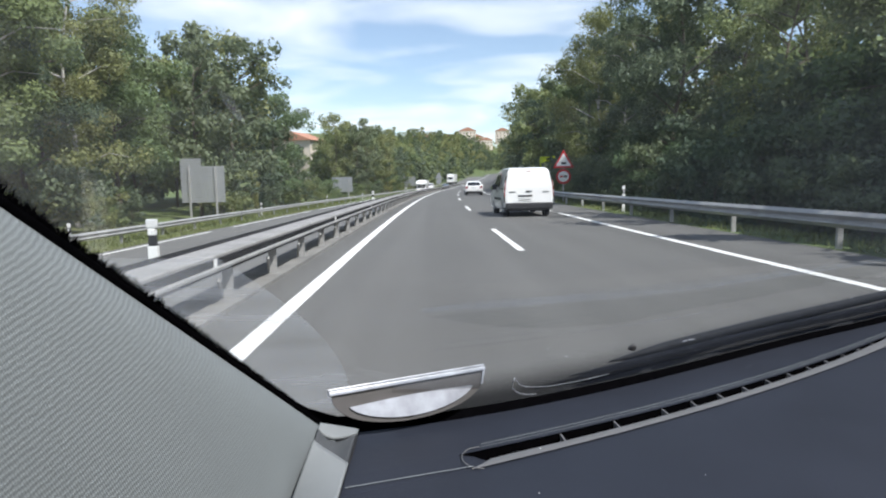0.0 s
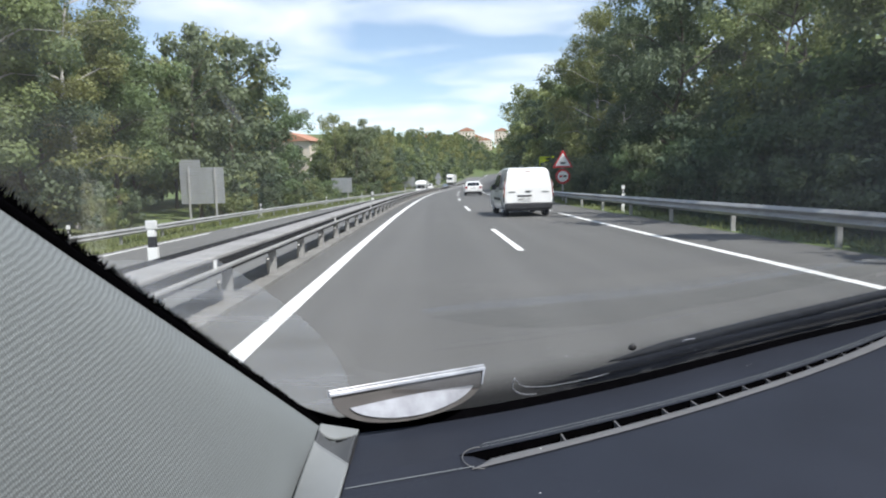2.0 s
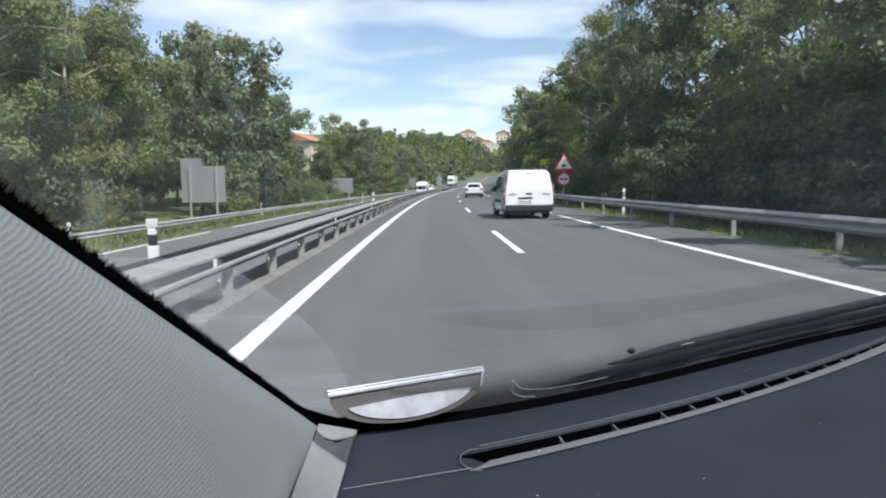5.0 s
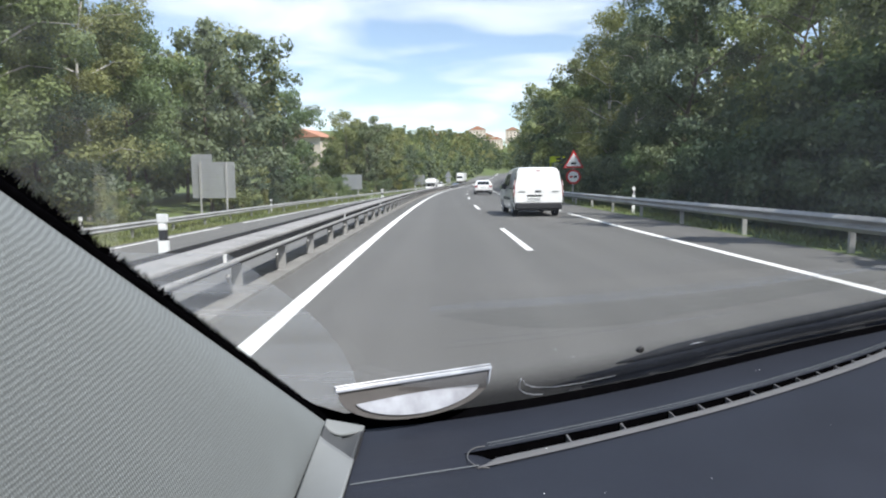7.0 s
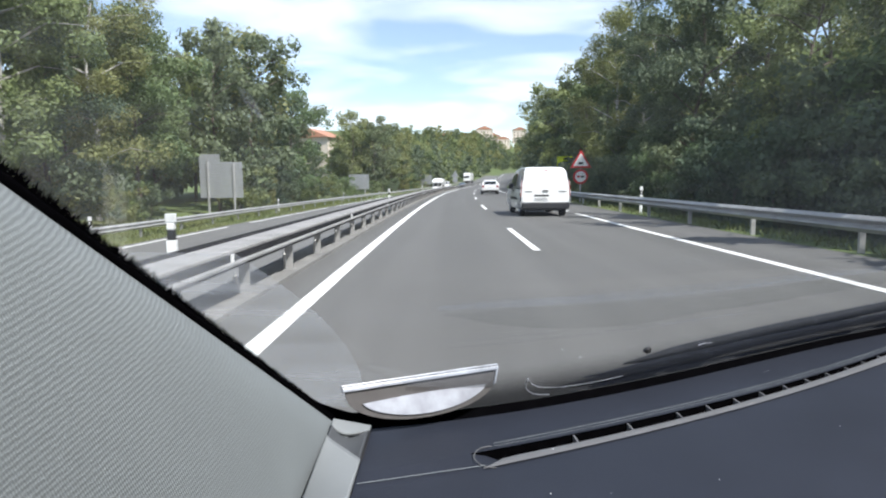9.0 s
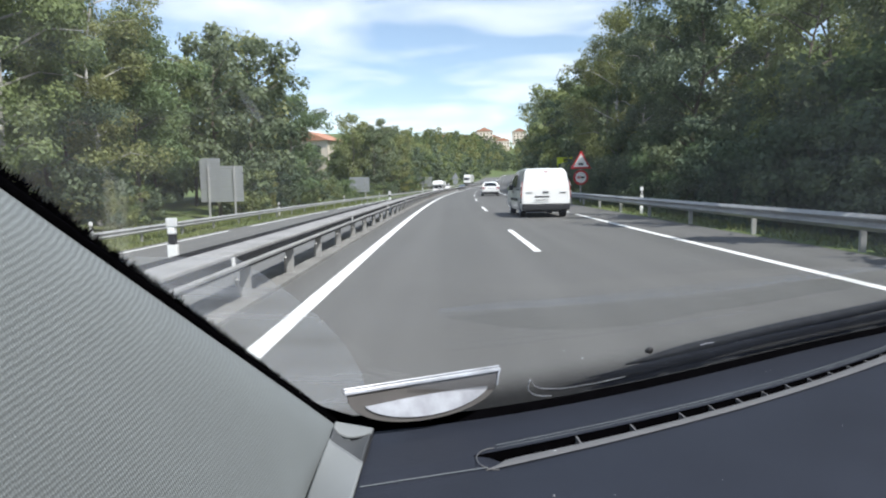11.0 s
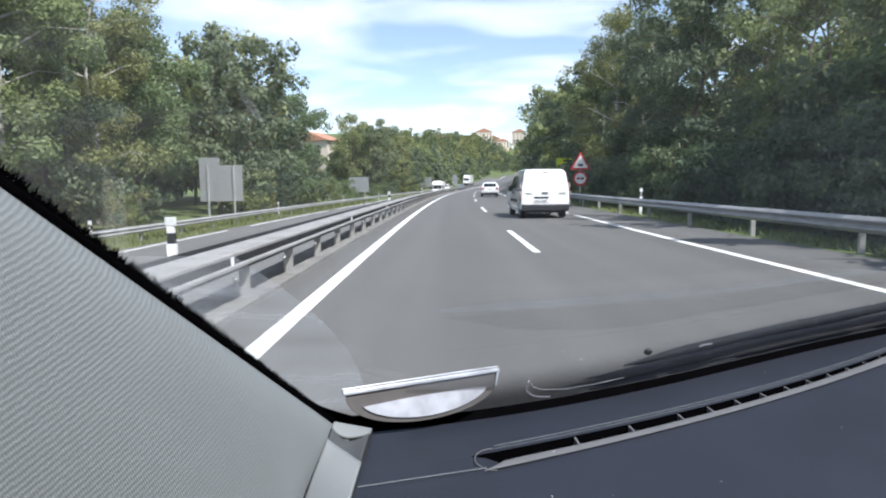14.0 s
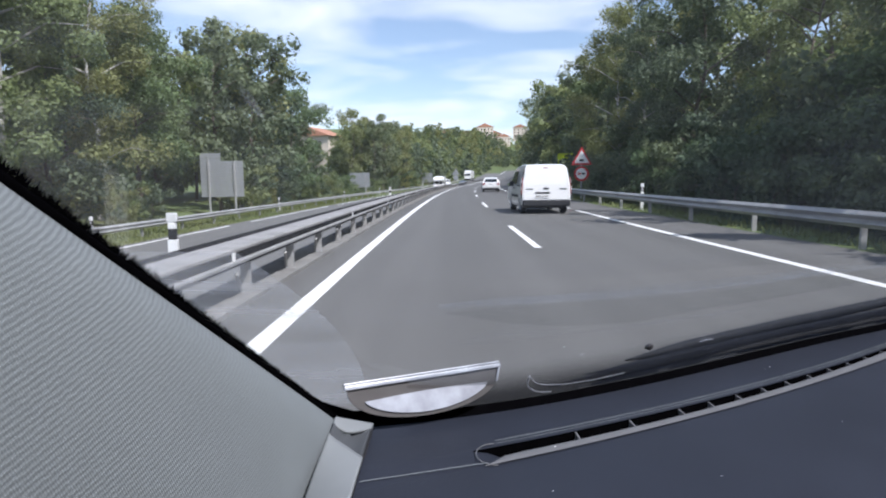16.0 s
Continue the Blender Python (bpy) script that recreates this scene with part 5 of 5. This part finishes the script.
def a_pillar():
    p = thing("a_pillar", pose(0, 0, 0), "windscreen pillar lined with ribbed grey cloth", "pillar trim")
    ns, nw = 60, 26
    verts, uvs = [], []
    for i in range(ns):
        s = -0.11 + 1.80 * i / (ns - 1)
        e = PA + P_DIR * s
        for j in range(nw):
            f = j / (nw - 1)
            w = 0.42 * f ** 1.3
            bulge = 0.022 * (1 - math.exp(-w / 0.012)) - 0.006 + 0.018 * math.sin(math.pi * min(1, w / 0.30)) * min(1, max(0, s + 0.05) * 3)
            v = e + P_DOWN * (w - 0.0022) + P_NRM * (bulge - 0.016)
            verts.append(v)
            uvs.append((s * P_DIR.length, w))
    me = bpy.data.meshes.new("cloth_panel")
    me.from_pydata([tuple(v) for v in verts], [], grid_faces(ns, nw))
    uvl = me.uv_layers.new(name="UVMap")
    for lp in me.loops:
        uvl.data[lp.index].uv = uvs[lp.vertex_index]
    for q in me.polygons:
        q.use_smooth = True
    me.materials.append(M_FABRIC)
    ob = new("cloth_panel", me)
    ob.parent = p
    md = ob.modifiers.new("thickness", "SOLIDIFY")
    md.thickness, md.offset = 0.004, 0
    # black seal along the glass
    verts = []
    for i in range(40):
        s = -0.05 + 1.7 * i / 39
        e = PA + P_DIR * s - P_NRM * 0.016
        w = 0.0045 + 0.0022 * min(1, max(0, s))
        verts += [e - P_OUT * 0.0012, e + P_OUT * w * 0.5 + P_NRM * 0.004, e + P_OUT * w, e + P_OUT * w * 0.7 - P_NRM * 0.008]
    faces = [(i * 4 + j, i * 4 + j + 1, i * 4 + j + 5, i * 4 + j + 4) for i in range(39) for j in range(3)]
    seal = raw("seal", verts, faces, M_SEAL, p, "black flocked seal", smooth=True)
    rnd = random.Random(4)
    verts, faces = [], []
    for _ in range(9000):
        s = 0.02 + 1.4 * rnd.random() ** 1.3
        e = PA + P_DIR * s - P_NRM * 0.014
        w = 0.0045 + 0.0022 * min(1, s)
        a = e + P_OUT * w * rnd.uniform(0.5, 1.0)
        tip = a + P_OUT * (0.0006 + 0.0062 * rnd.random() ** 2) * min(1.0, 0.16 + s * 1.1) + P_DIR.normalized() * rnd.uniform(-0.002, 0.003)
        q = P_DIR.normalized() * rnd.uniform(0.0002, 0.0005)
        i = len(verts)
        verts += [a - q, a + q, tip]
        faces.append((i, i + 1, i + 2))
    pile = raw("pile", verts, faces, M_SEAL, seal, "frayed black pile")
    pile["kind"] = "stuff"
    # pale moulded foot beside the dashboard, in a cap, a painted cast shadow and a long cheek
    a0, a1 = Vector((-0.0914, 0.500, 1.1068)), Vector((-0.0966, 0.4400, 1.0859))
    b0, b1 = Vector((-0.0614, 0.5204, 1.0915)), Vector((-0.0622, 0.4286, 1.0915))

    def foot(name, top, bottom, rise_up, material, label):
        vs, nu, nv = [], 18, 16
        for i in range(nu):
            f = i / (nu - 1)
            for j in range(nv):
                g = top(f) + (bottom(f) - top(f)) * j / (nv - 1)
                vs.append(a0.lerp(a1, g).lerp(b0.lerp(b1, g), f) + Vector((0, 0, rise_up * math.sin(math.pi * f))))
        ft = raw(name, vs, grid_faces(nu, nv), material, p, label, smooth=True)
        md = ft.modifiers.new("thickness", "SOLIDIFY")
        md.thickness, md.offset = 0.003, -1

    def cap_end(f):
        return 0.06 + 0.17 * math.sin(math.pi * min(1.0, f * 1.02)) ** 0.9 * (1 - 0.35 * f)

    def shadow_end(f):
        return 0.26 + 0.42 * f ** 0.8
    foot("foot_cap", lambda f: -0.05, cap_end, 0.0, M_TRIM, "pale grey moulded cap")
    foot("foot_shadow", lambda f: cap_end(f) - 0.02, lambda f: shadow_end(f) + 0.02, -0.0045, M_FOOTSHADOW, "dark painted cast shadow")
    foot("foot_cheek", shadow_end, lambda f: 1.7, 0.0016, M_TRIM, "pale grey moulded cheek")
    return p


REFLECTIONS = ((0.00, 0.80, 0.158, 0.138, 0.013, 0.0008), (0.02, 0.19, 0.1145, 0.1120, 0.0016, 0.0), (0.045, 0.17, 0.128, 0.1295, 0.0013, 0.0),
          (0.06, 0.15, 0.1225, 0.1235, 0.0012, 0.0), (0.24, 0.46, 0.070, 0.062, 0.0016, 0.0), (0.20, 0.62, 0.118, 0.108, 0.0011, 0.0), (0.01, 0.40, 0.106, 0.100, 0.0045, 0.0006))


def windscreen():
    w = thing("windscreen", pose(0, 0, 0), "raked dusty windscreen with faint dashboard reflections", "windscreen")
    nx, nv = 40, 12
    verts = []
    for i in range(nx):
        x = -0.45 + 1.85 * i / (nx - 1)
        for j in range(nv):
            s = 0.80 * j / (nv - 1)
            verts.append((x, c_edge(x) + 0.026 + 0.14 * max(0.0, -x) - 0.6 * s + 0.03 * s * s, 1.082 + 0.8 * s))
    ob = raw("pane", verts, grid_faces(nx, nv), M_WINDSCREEN, w, "clear glass", True)
    ob.visible_shadow = False
    # dashboard's dark reflection painted along the foot of the glass, thinning out upwards
    nv = 8
    verts, uvs = [], []
    for i in range(60):
        x = -0.03 + 1.33 * i / 59
        tall = 0.074 + 0.016 * min(1.0, max(0.0, (x - 0.02) / 0.40))
        for j in range(nv):
            s = -0.004 + tall * j / (nv - 1)
            verts.append((x, c_edge(x) + 0.0252 - 0.6 * s + 0.03 * s * s, 1.082 + 0.8 * s))
            uvs.append((i / 59, j / (nv - 1)))
    ob = raw("reflection_band", verts, grid_faces(60, nv), M_FOOTREFLECT, w, "dark painted dashboard reflection fading upwards", True)
    uvl = ob.data.uv_layers.new(name="UVMap")
    for lp in ob.data.loops:
        uvl.data[lp.index].uv = uvs[lp.vertex_index]
    ob.visible_shadow = False
    # dirt stuck on the glass
    rnd = random.Random(21)
    for x, s, r in [(0.222, 0.062, 0.0042)] + [(rnd.uniform(0.05, 0.6), rnd.uniform(0.02, 0.09), rnd.uniform(0.0005, 0.0009)) for _ in range(13)]:
        bm = bmesh.new()
        bmesh.ops.create_icosphere(bm, subdivisions=1, radius=r)
        for v in bm.verts:
            v.co = Vector((v.co.x * rnd.uniform(0.9, 1.6), v.co.y * 0.4, v.co.z * rnd.uniform(0.7, 1.1))) + Vector((x, c_edge(x) + 0.0262 - 0.6 * s + 0.03 * s * s, 1.082 + 0.8 * s))
        part("dirt_spot", bm, M_BLACK if r > 0.003 else M_TAGWHITE, w, "dark dirt spot" if r > 0.003 else "", True)
    # pale film strips paint the dashboard's reflections on the glass
    for x0, x1, s0, s1, h, lean in REFLECTIONS:
        vs, n = [], 30
        for i in range(n):
            f = i / (n - 1)
            x = x0 + (x1 - x0) * f
            for e in (0.0, 0.5, 1.0):
                s = s0 + (s1 - s0) * f + h * (e - 0.5) * (0.25 + math.sin(math.pi * min(1, f + 0.1)) * 0.75) + lean * math.sin(9 * x)
                vs.append((x, c_edge(x) + 0.0248 - 0.6 * s + 0.03 * s * s, 1.082 + 0.8 * s))
        ob = raw("reflection_streak", vs, grid_faces(n, 3), M_REFLECTWIPE, w, "faint grey painted reflection", True)
        ob.visible_shadow = False
    # a long dull band painted as the dashboard's reflection, with a paler rim above it
    for name, material, label, rows in (
            ("dull_reflection", M_DULLREFLECT, "dull painted reflection of the dashboard", ((0.005, 0.1500, 0.1495), (0.0645, 0.1525, 0.1270), (0.1100, 0.1500, 0.1180), (0.1967, 0.1440, 0.1090), (0.2904, 0.1405, 0.1120), (0.4535, 0.1385, 0.1112),
                                                               (0.5700, 0.1390, 0.1138), (0.80, 0.140, 0.120))),
            ("reflection_streak", M_REFLECTWIPE, "faint grey painted reflection", ((0.000, 0.1600, 0.1595), (0.05, 0.165, 0.1545), (0.1100, 0.1610, 0.1510), (0.2315, 0.1500, 0.1425), (0.4535, 0.1460, 0.1390), (0.80, 0.146, 0.141)))):
        vs, n = [], 60
        tops, lows = lerp_pts([(r[0], r[1]) for r in rows]), lerp_pts([(r[0], r[2]) for r in rows])
        for i in range(n):
            x = rows[0][0] + (rows[-1][0] - rows[0][0]) * i / (n - 1)
            for e in (0.0, 0.5, 1.0):
                s = lows(x) + (tops(x) - lows(x)) * e + 0.0007 * math.sin(31 * x + 2 * e)
                vs.append((x, c_edge(x) + 0.0243 - 0.6 * s + 0.03 * s * s, 1.082 + 0.8 * s))
        ob = raw(name, vs, grid_faces(n, 3), material, w, label, True)
        ob.visible_shadow = False
    # a milky wipe mark high on the glass
    vs = []
    for i in range(14):
        f = i / 13
        x, s0, half = -0.1132 + 0.0097 * f, 0.3546 - 0.0235 * f, 0.0022 * math.sin(math.pi * min(1.0, f + 0.06)) + 0.0006
        for e in (-1, 0, 1):
            xx, s = x + e * half, s0 + e * half * 0.5
            vs.append((xx, c_edge(xx) + 0.0243 + 0.14 * max(0.0, -xx) - 0.6 * s + 0.03 * s * s, 1.082 + 0.8 * s))
    ob = raw("wipe_mark", vs, grid_faces(14, 3), M_REFLECTWIPE, w, "milky wipe mark", True)
    ob.visible_shadow = False
    # vent bezel's reflection drawn as a pale bent outline with long lower edge; short scratch
    for pts, r in ((((0.0875, 0.0461), (0.0862, 0.0385), (0.0868, 0.0300), (0.0905, 0.0235), (0.0960, 0.0180), (0.1041, 0.0140), (0.1143, 0.0120)), 0.00065),
                   (((0.0896, 0.0428), (0.0930, 0.0350), (0.1000, 0.0290), (0.1088, 0.0258), (0.1283, 0.0215), (0.1626, 0.0205), (0.2000, 0.0225)), 0.00028),
                   (((0.2926, 0.0544), (0.3000, 0.0560), (0.3121, 0.0545)), 0.0004)):
        line = [Vector((x, c_edge(x) + 0.0240 - 0.6 * s + 0.03 * s * s, 1.082 + 0.8 * s)) for x, s in pts]
        bm = bmesh.new()
        for a, b in zip(line, line[1:]):
            cyl(bm, a, b, r, seg=6)
        part("pale_edge", bm, M_TAGWHITE, w, "pale line painted on the glass", True)
    # the corner that the wiper never sweeps keeps its dust
    nu, nv = 10, 24
    verts = []
    for j in range(nv):
        s = 0.022 + 0.20 * j / (nv - 1)
        right = -0.068 - 3.0 * (s - 0.06) ** 2
        for i in range(nu):
            x = right - 0.17 * (1 - i / (nu - 1))
            verts.append((x, c_edge(x) + 0.0245 + 0.14 * max(0.0, -x) - 0.6 * s + 0.03 * s * s, 1.082 + 0.8 * s))
    ob = raw("dust_film", verts, grid_faces(nv, nu), M_DUSTFILM, w, "pale dust left outside the wiper's sweep", True)
    ob.visible_shadow = False
    # thick rubber corner where pillar, glass and dashboard meet
    corner = ((-0.1214, 0.0431), (-0.1092, 0.0300), (-0.0955, 0.0211), (-0.0825, 0.0138), (-0.0739, 0.0144), (-0.0621, 0.0097), (-0.0437, 0.0033), (-0.0445, -0.0110), (-0.0748, -0.0171),
              (-0.0981, 0.0004), (-0.1163, 0.0244))
    vs = [(x, c_edge(x) + d + 0.14 * max(0.0, -x) - 0.6 * s + 0.03 * s * s, 1.082 + 0.8 * s) for d in (0.0225, 0.0205) for x, s in corner]
    n = len(corner)
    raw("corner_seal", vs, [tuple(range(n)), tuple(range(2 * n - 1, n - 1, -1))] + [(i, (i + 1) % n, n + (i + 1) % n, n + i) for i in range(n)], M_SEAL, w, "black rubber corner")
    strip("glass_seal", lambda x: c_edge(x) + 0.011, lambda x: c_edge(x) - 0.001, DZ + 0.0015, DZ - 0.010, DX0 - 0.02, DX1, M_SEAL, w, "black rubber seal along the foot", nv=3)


def wiper():
    def c0(x):
        return c_edge(x) + 0.030
    cowl = strip("cowl_panel", lambda x: c_edge(x) + 0.034 + 0.098 * min(1.0, max(0.0, (x - 0.09) / 0.34)) ** 0.8, c0, 1.066, 1.074, 0.035, DX1, M_COWL, None, nv=6, crown=0.006)
    tagged(cowl, "dark plastic cowl below the windscreen outside", "cowl")
    md = cowl.modifiers.new("thickness", "SOLIDIFY")
    md.thickness = 0.004
    w = thing("windscreen_wiper", pose(0, 0, 0), "black windscreen wiper parked along the foot of the glass", "wiper")

    def tube(name, f, z, r, x0, x1, material, label="", flat=1.0):
        n, k = 40, 8
        vs = []
        for i in range(n):
            x = x0 + (x1 - x0) * i / (n - 1)
            for a in range(k):
                t = 2 * math.pi * a / k
                q = r * min(1.0, 0.12 + (x - x0) / min(0.10, 0.3 * (x1 - x0)))
                vs.append((x, f(x) + math.cos(t) * q, z(x) + math.sin(t) * q * flat))
        fs = [(i * k + j, i * k + (j + 1) % k, (i + 1) * k + (j + 1) % k, (i + 1) * k + j) for i in range(n - 1) for j in range(k)]
        fs += [tuple(range(k))[::-1], tuple((n - 1) * k + a for a in range(k))]
        return raw(name, vs, fs, material, w, label, True)
    tube("ridge", lambda x: c_edge(x) + 0.038, lambda x: 1.0775, 0.0055, 0.05, 1.2, M_RIDGE, "grey rubber ridge", 0.8)
    tube("blade", lambda x: c_edge(x) + 0.064, lambda x: 1.079 + 0.006 * x, 0.007, 0.12, 1.2, M_WIPER, "black rubber blade", 0.8)
    tube("strip", lambda x: c_edge(x) + 0.046, lambda x: 1.0835 + 0.004 * x, 0.0042, 0.335, 1.2, M_RIDGE, "paler grey rubber strip", 0.7)
    tube("spoiler", lambda x: c_edge(x) + 0.080, lambda x: 1.079 + 0.008 * x, 0.008, 0.17, 1.2, M_COWL, "", 0.5)
    tube("arm", lambda x: c_edge(x) + 0.115 + 0.02 * x, lambda x: 1.070 + 0.016 * x, 0.009, 0.24, 1.2, M_WIPER, "black steel arm")
    for x in (0.165, 0.27, 0.335, 0.62):
        tube("clip", lambda x: c_edge(x) + 0.037, lambda x: 1.0805, 0.0062, x - 0.02, x + 0.045 if x > 0.3 else x, M_DASHGREY, "grey clip", 0.8)
    return w


def card_holder():
    """A half-moon clear holder that leans on the glass at its foot."""
    a, b, c = Vector((-0.085, 0.52, 1.1275)), Vector((0.058, 0.58, 1.1285)), Vector((-0.016, 0.535, 1.0965))
    u = (b - a)
    wlen = u.length
    u.normalize()
    mid = (a + b) / 2
    v = (c - mid)
    v = (v - u * v.dot(u))
    h = v.length
    v.normalize()
    n = u.cross(v).normalized()
    if n.y > 0:
        n.negate()
    base = Matrix((( *(u), 0), (*(v), 0), (*(n), 0), (0, 0, 0, 1))).transposed()
    base.translation = mid
    t = thing("card_holder", base, "half-moon smoky plastic card holder with a white rim at the windscreen", "card holder")

    def moon(w, hh, top, lo, hi, sag=0.0, full=0.8):
        pts = [(-w / 2 + w * i / 20, top + sag * math.sin(math.pi * i / 20)) for i in range(21)]
        pts += [(w / 2 * math.cos(math.pi * i / 20), top + (hh) * math.sin(math.pi * i / 20) ** full) for i in range(1, 20)]
        return prism(pts, "z", lo, hi)
    part("body", moon(wlen * 0.97, h, 0.0, -0.002, 0.001), M_TAGCLEAR, t)
    part("rim", boxbm((-wlen / 2, -0.0022, -0.002), (wlen / 2, 0.0016, 0.004), 0.001), M_TAGWHITE, t, "white rim")
    part("rim", boxbm((-wlen / 2, -0.0045, -0.004), (wlen / 2, -0.0028, 0.002), 0.0006), M_TAGWHITE, t, "white rim")
    part("rim", prism(((wlen / 2 - 0.0025, 0.0), (wlen / 2 - 0.0005, 0.0), (wlen / 2 - 0.0065, h * 0.42), (wlen / 2 - 0.0080, h * 0.42)), "z", -0.002, 0.0035), M_TAGWHITE, t, "white rim")
    part("insert", moon(wlen * 0.78, h * 0.50, h * 0.40, 0.001, 0.003, -h * 0.05, 1.35), M_TAGWHITE, t, "pearly white insert")
    return t


def cabin_shell():
    pts = [(1.30, -2.3), (1.30, -0.55), (-0.55, -0.55), (-0.55, -2.3)]
    tagged(link_bm("headliner", prism(pts, "z", 1.61, 1.65), M_LINER), "plain pale grey headliner of the cabin", "headliner", kind="structure")
    # clear roof added out of view so that sun reaches pillar and dashboard
    glass = link_bm("roof_glass", prism([(1.30, -0.55), (1.30, 0.72), (-0.55, -0.08), (-0.55, -0.55)], "z", 1.625, 1.63), M_ADDEDROOF)
    glass.visible_shadow = False
    tagged(glass, "added unseen glass roof that lets sun onto pillar and dashboard", "glass roof", kind="structure")
    tagged(link_bm("cabin_rear", boxbm((-0.55, -2.34, 0.3), (1.30, -2.3, 1.65)), M_LINER), "plain rear wall of the cabin", "cabin wall", kind="structure")
    for x in (-0.57, 1.30):
        tagged(link_bm("cabin_side", boxbm((x, -2.3, 0.25), (x + 0.03, 0.35, 1.05)), M_TRIM), "plain grey door panel below the side window", "door panel", kind="structure")
    tagged(link_bm("cabin_floor", boxbm((-0.55, -2.3, 0.22), (1.30, 0.75, 0.25)), M_BLACK), "dark cabin floor", "cabin floor", kind="structure")


dashboard()
a_pillar()
windscreen()
wiper()
card_holder()
cabin_shell()
